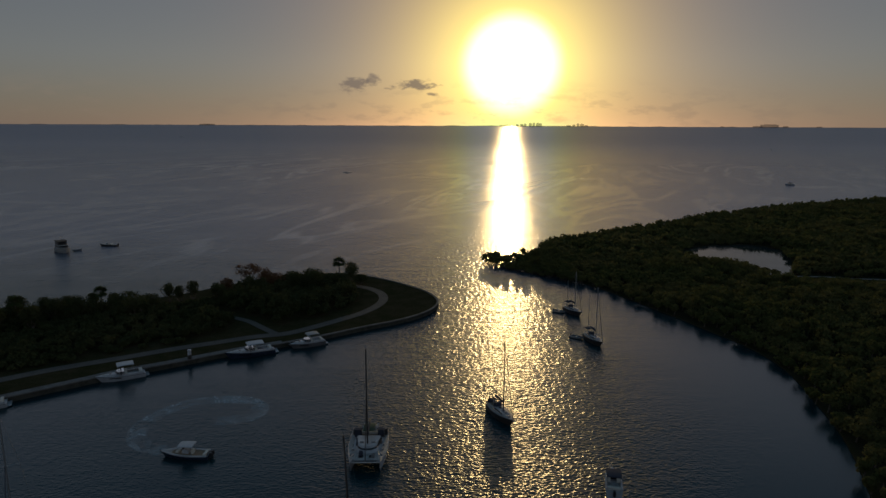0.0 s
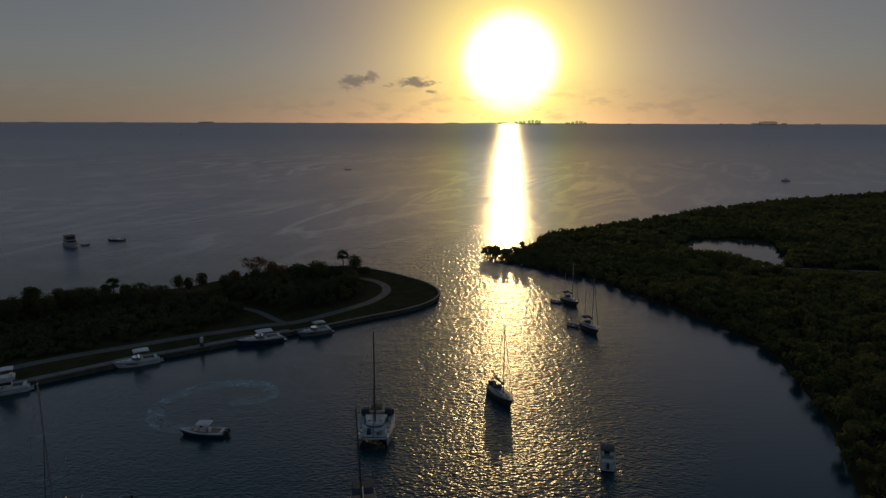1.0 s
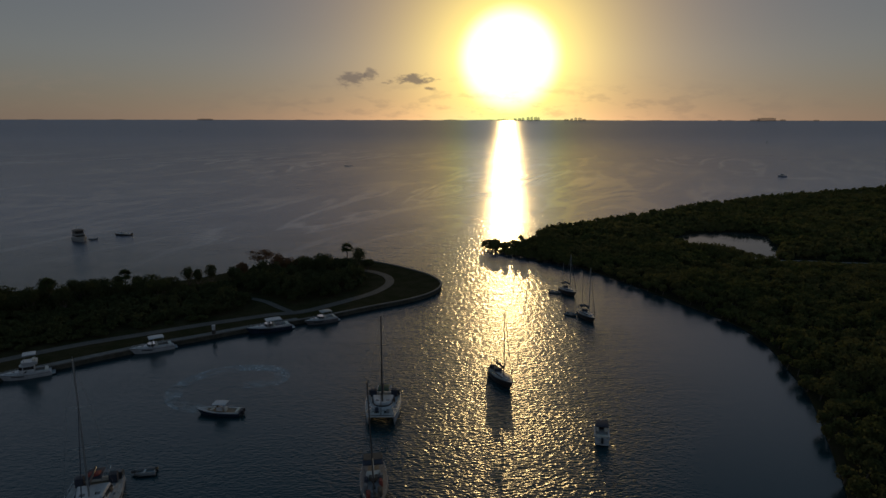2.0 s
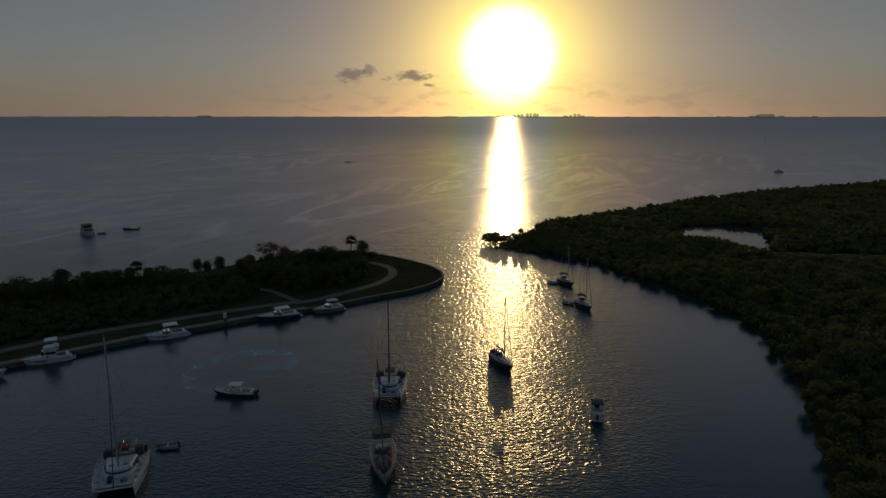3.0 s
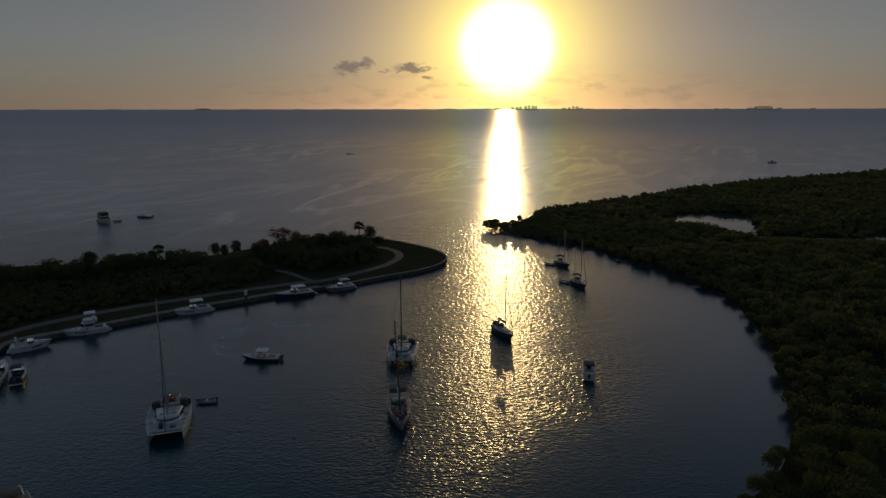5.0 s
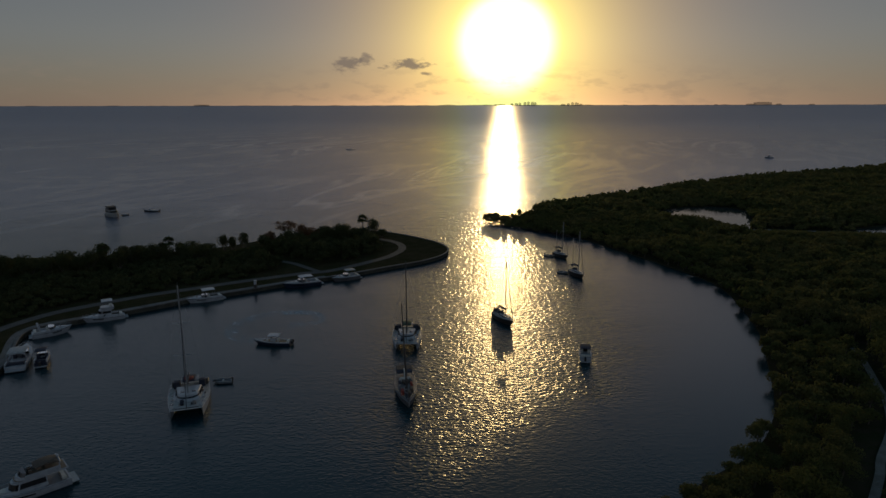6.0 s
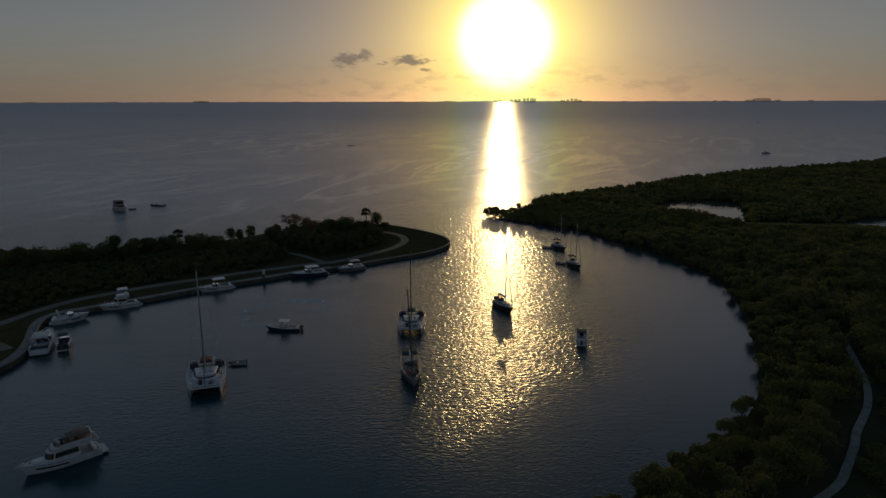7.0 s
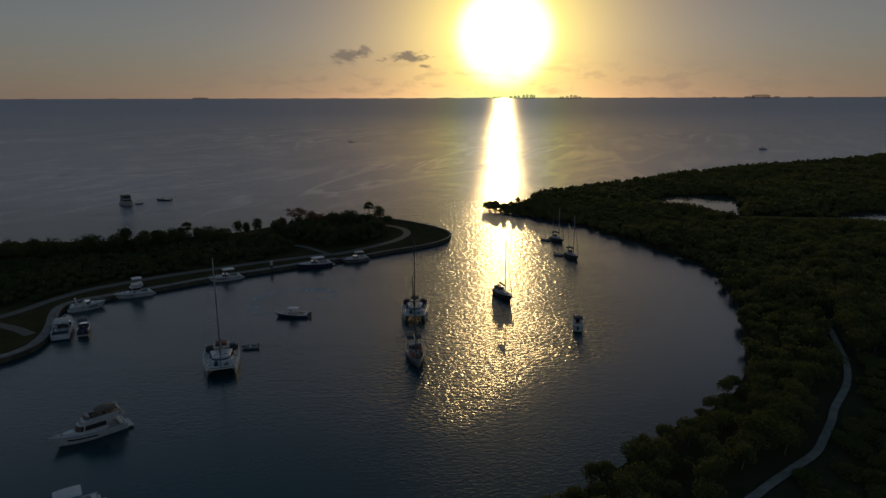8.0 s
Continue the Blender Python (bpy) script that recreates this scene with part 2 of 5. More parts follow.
SHELL = material("crushed_shell_path", (0.2, 0.185, 0.165), 0.9, 0, 0.3, 0.6, 0.02, 9, (0.13, 0.12, 0.1), 0.05)
WALLFACE = material("stained_seawall", (0.08, 0.07, 0.055), 0.85, 0, 0.5, 0.7, 0.02, 8, (0.04, 0.037, 0.028), 0.1)
BARK = material("grey_bark", (0.12, 0.09, 0.065), 0.9, 0, 0.4, 3.0, 0.02, 12)
MANGROVE = leaf_material("mangrove_leaf", (0.075, 0.09, 0.028), (0.13, 0.115, 0.045), 0.8, 0.5, 0.06)
BROADLEAF = leaf_material("broadleaf", (0.045, 0.056, 0.02), (0.08, 0.078, 0.032), 0.8, 0.32, 0.08)
GRAPELEAF = leaf_material("reddish_leaf", (0.11, 0.06, 0.03), (0.16, 0.08, 0.04), 0.8, 0.35)
PALMLEAF = leaf_material("palm_frond", (0.045, 0.065, 0.022), (0.08, 0.09, 0.035))

# ---- mesh helpers ----


class Shape:
    """Gathers vertices and faces of one mesh."""

    def __init__(self):
        self.v, self.f = [], []

    def add(self, verts, faces):
        k = len(self.v)
        self.v += [tuple(p) for p in verts]
        self.f += [tuple(i + k for i in face) for face in faces]
        return self

    def rings(self, rings, closed=True, caps=True):
        n = len(rings[0])
        faces = []
        for i in range(len(rings) - 1):
            for j in range(n if closed else n - 1):
                k = (j + 1) % n
                faces.append((i * n + j, i * n + k, (i + 1) * n + k, (i + 1) * n + j))
        if caps and closed:
            faces.append(tuple(range(n - 1, -1, -1)))
            faces.append(tuple((len(rings) - 1) * n + j for j in range(n)))
        return self.add([p for r in rings for p in r], faces)

    def prism(self, outline, z0, z1, taper=1.0, shift=0.0, rake=0.0):
        """A plan outline raised from z0 to z1; the top is scaled by taper about its middle and moved by shift along x."""
        cx = sum(p[0] for p in outline) / len(outline)
        cy = sum(p[1] for p in outline) / len(outline)
        top = [(cx + (x - cx) * taper + shift, cy + (y - cy) * taper, z1 + rake * (x - cx)) for x, y in outline]
        return self.rings([[(x, y, z0) for x, y in outline], top])

    def box(self, x0, x1, y0, y1, z0, z1):
        return self.prism([(x0, y0), (x1, y0), (x1, y1), (x0, y1)], z0, z1)

    def tube(self, path, r, n=7, r_end=None):
        path = [Vector(p) for p in path]
        rings = []
        for i, p in enumerate(path):
            d = (path[min(i + 1, len(path) - 1)] - path[max(i - 1, 0)]).normalized()
            side = d.orthogonal().normalized()
            up = d.cross(side)
            k = i / max(1, len(path) - 1)
            rr = r if r_end is None else r + (r_end - r) * k
            rings.append([p + rr * (math.cos(a) * side + math.sin(a) * up) for a in (2 * math.pi * j / n for j in range(n))])
        return self.rings(rings)


def mesh_of(name, shape, mat, bevel=0.0, smooth=False):
    me = bpy.data.meshes.new(name)
    bm = bmesh.new()
    vs = [bm.verts.new(p) for p in shape.v]
    for f in shape.f:
        if len(set(f)) > 2:
            try:
                bm.faces.new([vs[i] for i in f])
            except ValueError:
                pass
    bmesh.ops.remove_doubles(bm, verts=bm.verts, dist=0.0005)
    bmesh.ops.recalc_face_normals(bm, faces=bm.faces)
    if bevel:
        edges = [e for e in bm.edges if len(e.link_faces) == 2 and e.calc_face_angle(0) > 0.5]
        bmesh.ops.bevel(bm, geom=edges, offset=bevel, segments=2, affect="EDGES", clamp_overlap=True)
    if smooth:
        for f in bm.faces:
            f.smooth = True
    bm.to_mesh(me)
    bm.free()
    me.materials.append(mat)
    return me


def part(name, shape, mat, parent, label="", bevel=0.0, smooth=False, at=None):
    ob = new(name, mesh_of(name, shape, mat, bevel, smooth))
    if parent:
        ob.parent = parent
    if at is not None:
        ob.matrix_basis = at
    return tagged(ob, label)


def thing(name, m, label, category, group=""):
    ob = new(name)
    ob.empty_display_size = 0.3
    ob.matrix_basis = m
    return tagged(ob, label, category, group)


def curve(points, step=1.0, closed=False):
    """Points along a smooth line through the given ones."""
    p = [Vector((x, y, 0)) for x, y in points]
    out = []
    n = len(p)
    for i in range(n if closed else n - 1):
        a, b, c, d = (p[(i - 1) % n], p[i], p[(i + 1) % n], p[(i + 2) % n]) if closed else (p[max(i - 1, 0)], p[i], p[i + 1], p[min(i + 2, n - 1)])
        k = max(1, int((c - b).length / step))
        for j in range(k):
            t = j / k
            q = 0.5 * (2 * b + (c - a) * t + (2 * a - 5 * b + 4 * c - d) * t * t + (3 * b - a - 3 * c + d) * t ** 3)
            out.append((q.x, q.y))
    if not closed:
        out.append((p[-1].x, p[-1].y))
    return out


def offset(line, d):
    """The line moved d metres to its left."""
    out = []
    for i, (x, y) in enumerate(line):
        a, b = line[max(i - 1, 0)], line[min(i + 1, len(line) - 1)]
        l = math.hypot(b[0] - a[0], b[1] - a[1]) or 1
        out.append((x - (b[1] - a[1]) / l * d, y + (b[0] - a[0]) / l * d))
    return out


def inside(poly, x, y):
    """Which of the points (arrays) lie in the polygon."""
    x, y = np.asarray(x, float), np.asarray(y, float)
    hit = np.zeros(x.shape, bool)
    n = len(poly)
    for i in range(n):
        (x0, y0), (x1, y1) = poly[i], poly[(i + 1) % n]
        if y0 != y1:
            hit ^= ((y0 > y) != (y1 > y)) & (x < (x1 - x0) * (y - y0) / (y1 - y0) + x0)
    return hit


def gap_to(line, x, y):
    """Distance of the points (arrays) from the nearest point of the line."""
    x, y = np.asarray(x, float), np.asarray(y, float)
    best = np.full(x.shape, 1e9)
    for a, b in zip(line[:-1], line[1:]):
        a, b = np.array(a), np.array(b)
        l2 = ((b - a) ** 2).sum() or 1
        t = np.clip(((x - a[0]) * (b - a)[0] + (y - a[1]) * (b - a)[1]) / l2, 0, 1)
        best = np.minimum(best, np.hypot(x - a[0] - t * (b - a)[0], y - a[1] - t * (b - a)[1]))
    return best


def land(name, outline, z0, z1, mat, label):
    """One sheet of ground with its bank."""
    bm = bmesh.new()
    top = [bm.verts.new((x, y, z1)) for x, y in outline]
    low = [bm.verts.new((x, y, z0)) for x, y in outline]
    f = bm.faces.new(top)
    for i in range(len(top)):
        j = (i + 1) % len(top)
        bm.faces.new((top[i], low[i], low[j], top[j]))
    bmesh.ops.recalc_face_normals(bm, faces=bm.faces)
    bmesh.ops.triangulate(bm, faces=[f])
    me = bpy.data.meshes.new(name)
    bm.to_mesh(me)
    bm.free()
    me.materials.append(mat)
    return tagged(new(name, me), label, "ground", "", "structure")


def ribbon(line, w, z, thick=0.08):
    """A flat strip along a line, w wide."""
    s = Shape()
    a, b = offset(line, w / 2), offset(line, -w / 2)
    s.rings([[(*p, z), (*q, z), (*q, z - thick), (*p, z - thick)] for p, q in zip(a, b)])
    return s


def quads(name, corners, mat):
    """A mesh of many loose quads; corners is an array (n, 4, 3)."""
    n = len(corners)
    me = bpy.data.meshes.new(name)
    me.vertices.add(4 * n)
    me.vertices.foreach_set("co", np.ascontiguousarray(corners, dtype=np.float32).ravel())
    me.loops.add(4 * n)
    me.loops.foreach_set("vertex_index", np.arange(4 * n, dtype=np.int32))
    me.polygons.add(n)
    me.polygons.foreach_set("loop_start", np.arange(0, 4 * n, 4, dtype=np.int32))
    me.update(calc_edges=True)
    me.materials.append(mat)
    return me


def leaves(rng, centre, normal, size):
    """Leaf sprigs: quads round the given points, turned about the normals with a random lean."""
    n = len(centre)
    nrm = normal + rng.normal(0, 0.55, (n, 3))
    nrm /= np.linalg.norm(nrm, axis=1, keepdims=True)
    a = np.cross(nrm, rng.normal(0, 1, (n, 3)))
    a /= np.linalg.norm(a, axis=1, keepdims=True) + 1e-9
    b = np.cross(nrm, a)
    s = (size * rng.uniform(0.6, 1.35, n))[:, None]
    w = s * rng.uniform(0.45, 0.8, (n, 1))
    return np.stack([centre - a * s, centre - b * w + nrm * s * 0.12, centre + a * s, centre + b * w + nrm * s * 0.12], axis=1)


def crown(rng, c, rx, rz, count, size, lobes=6, spread=0.6):
    """The leaves of one crown: sprigs over the outsides of some lobes."""
    cs, ns = [], []
    for k in range(lobes):
        d = rng.normal(0, 1, 3)
        d /= np.linalg.norm(d)
        d[2] = abs(d[2]) * 0.8 - 0.2
        lc = np.array(c) + d * np.array([rx, rx, rz]) * spread * rng.uniform(0.6, 1.0)
        lr = np.array([rx, rx, rz]) * rng.uniform(0.38, 0.62)
        m = count // lobes
        u = rng.normal(0, 1, (m, 3))
        u /= np.linalg.norm(u, axis=1, keepdims=True)
        cs.append(lc + u * lr * rng.uniform(0.75, 1.1, (m, 1)))
        ns.append(u)
    return leaves(rng, np.concatenate(cs), np.concatenate(ns), size)


# ---- water, one sheet to the horizon ----


def lift(r):
    """The far sheet rises very slightly, so that it ends at the height of the eye, as the real sea does."""
    return 47.6 * max(0.0, (r - 200.0) / 4700.0) ** 2.2


def make_water():
    radii = [0, 60, 120, 180] + list(range(220, 1000, 30)) + list(range(1000, 4901, 60))
    n = 160
    verts, faces = [(0, 0, 0)], []
    for r in radii[1:]:
        verts += [(r * math.cos(2 * math.pi * j / n), r * math.sin(2 * math.pi * j / n), lift(r)) for j in range(n)]
    for j in range(n):
        faces.append((0, 1 + j, 1 + (j + 1) % n))
    for i in range(len(radii) - 2):
        for j in range(n):
            k = (j + 1) % n
            faces.append((1 + i * n + j, 1 + (i + 1) * n + j, 1 + (i + 1) * n + k, 1 + i * n + k))
    me = bpy.data.meshes.new("water")
    me.from_pydata(verts, [], faces)
    for p in me.polygons:
        p.use_smooth = True
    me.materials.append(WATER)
    tagged(new("water", me), "dark rippled bay water reaching the horizon", "water", "", "structure")


make_water()
for name, label, line, width in (("boat_wake", "faint ring of foam left by a turning motorboat", [(-40.5, 86.5), (-45.2, 88.5), (-47.8, 93), (-47.4, 98), (-43.5, 103.5), (-38, 105.3), (-33, 104.8), (-30, 102), (-30.5, 98.2), (-36, 96.6)], 3.0),
                                 ("skiff_wake", "thin foam trail behind a running motorboat", [(-142, 253.7), (-154, 253), (-170, 252)], 1.0),
                                 ("bay_wake", "thin foam trail behind a far motorboat", [(306.5, 546), (330, 547), (352, 549)], 1.6)):
    tagged(part(name, ribbon(curve(line, 1.0), width, 0.03, 0.02), FOAM, None), label, "wake", "", "structure")

# ---- the park point: lawn behind a curved concrete seawall ----
WALL_LINE = curve([(-150, 30), (-118, 43), (-100, 51), (-86.5, 58.5), (-83.2, 63.5), (-83.0, 68), (-84.2, 73), (-86.5, 78.5), (-89.5, 84.5), (-91.0, 89.5), (-89.5, 93.5), (-84.8, 97),
                   (-76.8, 103.2), (-67.4, 110.8), (-61.5, 115.6), (-54.2, 120.2), (-44.6, 126.8), (-33.8, 133.2), (-25.8, 138.5), (-16.6, 145.5), (-8.8, 150.9), (-2.6, 157.3), (0.6, 164.0), (0.9, 171.0),
                   (-2.6, 179.6), (-9.5, 187.8), (-16.8, 194.6), (-24.5, 199.6), (-34, 203)], 1.2)
BACK = curve([(-34, 203), (-46, 201), (-58, 193), (-70, 180), (-79, 171.5), (-96, 165), (-117, 160), (-150, 155), (-230, 140), (-230, 30)], 6)
PARK = WALL_LINE + BACK[1:]
land("ground_park", PARK, -3.0, 1.0, GRASS, "dark mown lawn of the waterside park")


def make_seawall():
    outer, inner = offset(WALL_LINE, -0.12), offset(WALL_LINE, 0.42)
    s = Shape()
    s.rings([[(*p, 1.0), (*p, 1.22), (*q, 1.22), (*q, 1.0)] for p, q in zip(outer, inner)])
    wall = part("seawall", s, CONCRETE, None, bevel=0.0)
    tagged(wall, "pale weathered concrete seawall cap round the park point", "seawall", "", "structure")
    f = Shape()
    a, b = offset(WALL_LINE, -0.03), offset(WALL_LINE, 0.4)
    f.rings([[(*p, -2.5), (*p, 1.0), (*q, 1.0), (*q, -2.5)] for p, q in zip(a, b)])
    part("wall_face", f, WALLFACE, wall, "dark stained wall below the cap")


make_seawall()
QUAY = [p for p in WALL_LINE if p[0] < -33 and p[1] < 135]
tagged(part("quay_strip", ribbon(offset(QUAY, 1.25), 1.4, 1.1), CONCRETE, None), "pale concrete strip behind the seawall cap", "path", "", "structure")
PROMENADE = curve([(-150, 62), (-120, 72), (-104, 80), (-99.5, 86), (-97, 94), (-93, 102), (-87, 108), (-77.6, 116), (-66.5, 123), (-57.5, 128.8), (-50, 133), (-41.5, 137.6), (-34.5, 140.2), (-28, 146.5), (-23.5, 151.6), (-19, 157.2), (-15.6, 164.5), (-14.7, 171.5),
                   (-16.8, 178.6), (-22.7, 184.6), (-32, 188)], 1.0)
tagged(part("promenade_path", ribbon(PROMENADE, 2.6, 1.06), PAVING, None), "pale paved walk along the seawall lawn", "path", "", "structure")
tagged(part("garden_path", ribbon(curve([(-54, 153.5), (-50, 151.5), (-46.3, 149), (-42, 144.5), (-37.2, 139.6)], 1.0), 1.8, 1.04), PAVING, None), "narrow pale path through the lawn", "path", "", "structure")
tagged(part("quay_walk", ribbon(curve([(-101, 78.5), (-93, 75), (-87.6, 71.5)], 1.0), 2.2, 1.05), PAVING, None), "pale paved walk crossing the quay lawn", "path", "", "structure")

# ---- the mangrove shore ----
BAY_LINE = [(-60, -60), (-40, -30), (-22, -6), (-6, 3), (4, 11.5), (10, 15), (16, 19.5), (22, 24.5), (28, 30), (34, 35.5), (41, 40), (47, 46), (52.5, 54), (57, 63), (62, 75), (66.5, 86), (69.5, 95), (71.5, 104), (73.6, 114), (74.6, 123), (74, 131), (72.3, 138),
            (68.8, 147), (64.5, 158.5), (60.5, 168), (56, 178.5), (51, 189), (46, 197), (40, 204), (38, 210)]
TIP = [(47, 191), (42.5, 196.5), (35.5, 203), (26, 212), (19.5, 219), (16.3, 226.5), (17.6, 231.0), (24, 231), (34, 235.5), (42, 245), (46, 253)]
FAR_LINE = [(42, 247), (52, 260), (82, 285), (117, 313), (162, 350), (210, 380), (252, 402), (300, 425), (353, 458), (460, 520), (560, 520), (560, -60)]
SHORE = curve(BAY_LINE, 2.0)
MARSH = SHORE + curve(FAR_LINE, 4.0)
POND = curve([(98, 238), (101.6, 251), (114, 260), (128, 264), (138.5, 260), (140.5, 248), (135, 232), (128, 217), (120, 204), (116, 205), (114, 214), (108, 222), (102, 229)], 2.0, True)
POOL = curve([(160, 204), (172, 210), (190, 214), (215, 216), (216, 196), (190, 190), (174, 190), (165, 197)], 2.0, True)


def make_marsh():
    """The low ground with its two ponds cut through."""
    bm = bmesh.new()
    edges = []
    for line in (MARSH, POND, POOL):
        top = [bm.verts.new((x, y, 0.22)) for x, y in line]
        low = [bm.verts.new((x, y, -1.5)) for x, y in line]
        for i in range(len(top)):
            j = (i + 1) % len(top)
            edges.append(bm.edges.new((top[i], top[j])))
            bm.faces.new((top[i], low[i], low[j], top[j]))
    bmesh.ops.triangle_fill(bm, use_beauty=True, edges=edges)
    bmesh.ops.recalc_face_normals(bm, faces=bm.faces)
    me = bpy.data.meshes.new("ground_marsh")
    bm.to_mesh(me)
    bm.free()
    me.materials.append(SOIL)
    tagged(new("ground_marsh", me), "low dark marshy ground under the mangroves", "ground", "", "structure")


make_marsh()
for name, line in (("pond", POND), ("pool", POOL)):
    tagged(part(name, Shape().prism(line, -0.4, 0.06), STILL, None), "still pale pond among the mangroves", "water", "", "structure")
TRAIL = curve([(82.2, 81), (81.6, 79), (80, 73.7), (76, 64.3), (72.3, 56.2), (67.1, 48), (60.1, 39.9), (57.5, 36.3), (52.7, 30.5), (49.3, 26.8), (43.6, 22.7), (37.7, 18.4), (30, 12), (20, 0)], 1.0)
tagged(part("shell_trail", ribbon(TRAIL, 1.15, 0.42), SHELL, None), "pale crushed-shell trail through the mangroves", "path", "", "structure")
DYKE = curve([(119, 203.5), (131, 202.5), (141, 200.2), (151, 198.8), (166, 196)], 1.5)
tagged(part("dyke_track", ribbon(DYKE, 1.3, 0.7), SHELL, None), "pale track on the bank between the ponds", "path", "", "structure")

# ---- far shore and skyline, at the horizon ----


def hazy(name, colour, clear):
    """Buildings and shore, part transparent: sky showing through stands in for kilometres of haze."""
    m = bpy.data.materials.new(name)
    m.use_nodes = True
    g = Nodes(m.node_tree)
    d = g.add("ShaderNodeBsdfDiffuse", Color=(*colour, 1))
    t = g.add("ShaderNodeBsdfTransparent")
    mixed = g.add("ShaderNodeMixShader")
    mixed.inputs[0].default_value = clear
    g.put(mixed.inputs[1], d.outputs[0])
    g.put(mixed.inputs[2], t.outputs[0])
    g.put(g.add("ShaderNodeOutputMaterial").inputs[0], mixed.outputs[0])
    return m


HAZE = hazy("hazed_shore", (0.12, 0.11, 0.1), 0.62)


def bearing(az, r=4800.0):
    return r * math.sin(radians(az)), r * math.cos(radians(az))


def make_skyline():
    rng = random.Random(4)
    s = Shape()
    rings = []
    for i in range(181):
        az = -45 + i * 0.5
        x, y = bearing(az, 4850)
        x2, y2 = bearing(az, 4895)
        h = 46 + 5.5 * noise.noise((az * 0.9, 0, 0)) + 3 * noise.noise((az * 4.1, 3, 0)) + (4 if -1 < az < 14 else 2)
        rings.append([(x, y, 20), (x, y, h), (x2, y2, h), (x2, y2, 20)])
    s.rings(rings)
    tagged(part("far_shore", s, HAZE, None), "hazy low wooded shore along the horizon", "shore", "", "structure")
    # azimuth, width and height in metres
    rows = [(4.9, 40, 12), (5.4, 60, 14), (6.3, 26, 22), (6.7, 30, 26), (7.0, 22, 30), (7.45, 26, 37), (7.75, 22, 40), (8.1, 30, 38), (8.35, 22, 34), (10.8, 40, 16), (11.25, 26, 22), (11.6, 24, 34), (11.95, 34, 31), (12.3, 30, 18),
            (25.9, 70, 14), (26.75, 130, 30), (27.9, 40, 14), (-20.6, 120, 14), (30.2, 40, 10), (23.3, 30, 9)]
    for az, w, h in rows:
        w, h = w * 0.85, h * 0.68
        x, y = bearing(az, 4790)
        b = thing("skyline_building", pose(x, y, 46, 0, 0, -az), "hazy far building on the low horizon", "building", "skyline on the far shore")
        body = Shape().box(-w / 2, w / 2, -8, 8, -30, h * 0.86)
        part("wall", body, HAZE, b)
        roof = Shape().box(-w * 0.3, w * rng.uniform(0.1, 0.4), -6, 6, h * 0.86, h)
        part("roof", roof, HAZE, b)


make_skyline()

# ---- woods ----


def forest():
    """Mangroves over the whole marsh: too many to count, one leafy mass."""
    rng = np.random.default_rng(7)
    step = 3.5
    gx, gy = np.meshgrid(np.arange(-40, 420, step), np.arange(-40, 470, step))
    x = (gx + rng.uniform(-1.3, 1.3, gx.shape)).ravel()
    y = (gy + rng.uniform(-1.3, 1.3, gy.shape)).ravel()
    ok = (inside(MARSH, x, y) | (gap_to(SHORE, x, y) < 0.9)) & ~inside(POND, x, y) & ~inside(POOL, x, y)
    ok &= (x < 0.74 * (y + 60) + 14) & (gap_to(TRAIL, x, y) > 2.4) & (gap_to(DYKE, x, y) > 3.0)
    trail_x = np.interp(y, [p[1] for p in TRAIL][::-1], [p[0] for p in TRAIL][::-1])
    field = (x > trail_x) & (y < 62)
    ok &= ~(field & (rng.uniform(0, 1, x.shape) > 0.9))
    near = gap_to(SHORE, x, y)
    ok &= ~inside(TIP, x, y)
    x, y, near = x[ok], y[ok], near[ok]
    h = 4.6 + 1.5 * np.array([noise.noise((a * 0.035, b * 0.035, 0)) for a, b in zip(x, y)]) + 1.7 * np.array([noise.noise((a * 0.12, b * 0.12, 9)) for a, b in zip(x, y)]) + rng.uniform(-0.8, 1.2, x.shape)
    h -= np.clip((y - 220) / 100, 0, 1) * 0.8
    h *= np.clip(0.62 + near * 0.03, 0.62, 1.0)
    h = np.where(y > 172, np.minimum(h, 2.5 + 0.1 * near), h)
    pond_gap = np.minimum(gap_to(POND + POND[:1], x, y), gap_to(POOL + POOL[:1], x, y))
    pond_gap = np.minimum(pond_gap, gap_to(DYKE, x, y))
    h = np.where(pond_gap < 9, h * (0.4 + 0.05 * pond_gap), h)
    h = np.where((x > np.interp(y, [p[1] for p in TRAIL][::-1], [p[0] for p in TRAIL][::-1])) & (y < 62), h * 0.36, h)
    # low scrub on this side of the bank and the pool
    bank = np.minimum(gap_to(DYKE, x, y), gap_to(POOL + POOL[:1], x, y))
    south = (x > 112) & (y < np.interp(x, [112, 166, 240], [203, 196, 200])) & (y > 150)
    h = np.where(south, np.minimum(h, 0.95 + 0.17 * bank), h)
    h = np.where(~south & (bank < 14) & (y < 260) & (x > 122), np.minimum(h, 1.4 + 0.25 * bank), h)
    out = []
    for a, b, t, shore in zip(x, y, h, near):
        d = math.hypot(a, b + 45)
        count, size = (1100, 0.145) if d < 110 else (420, 0.25) if d < 170 else (190, 0.38) if d < 280 else (70, 0.75)
        r = rng.uniform(1.6, 3.1) * (0.7 + 0.3 * t / 5) * min(1.0, 0.72 + 0.08 * shore)
        out.append(crown(rng, (a, b, t * 0.62), r, t * 0.42, count, size, 9, 0.66))
    corners = np.concatenate(out)
    tagged(new("mangrove_canopy", quads("mangrove_canopy", corners, MANGROVE)), "dense dark green mangrove canopy along the bay", "mangroves", "", "stuff")
    # stems and shade under the leaves
    s = Shape()
    for a, b, t in zip(x, y, h):
        s.tube([(a, b, 0.2), (a + 0.2, b - 0.1, t * 0.5), (a, b, t * 0.8)], 0.13, 4, 0.05)
    me = bpy.data.meshes.new("mangrove_stems")
    me.from_pydata(s.v, [], s.f)
    me.materials.append(BARK)
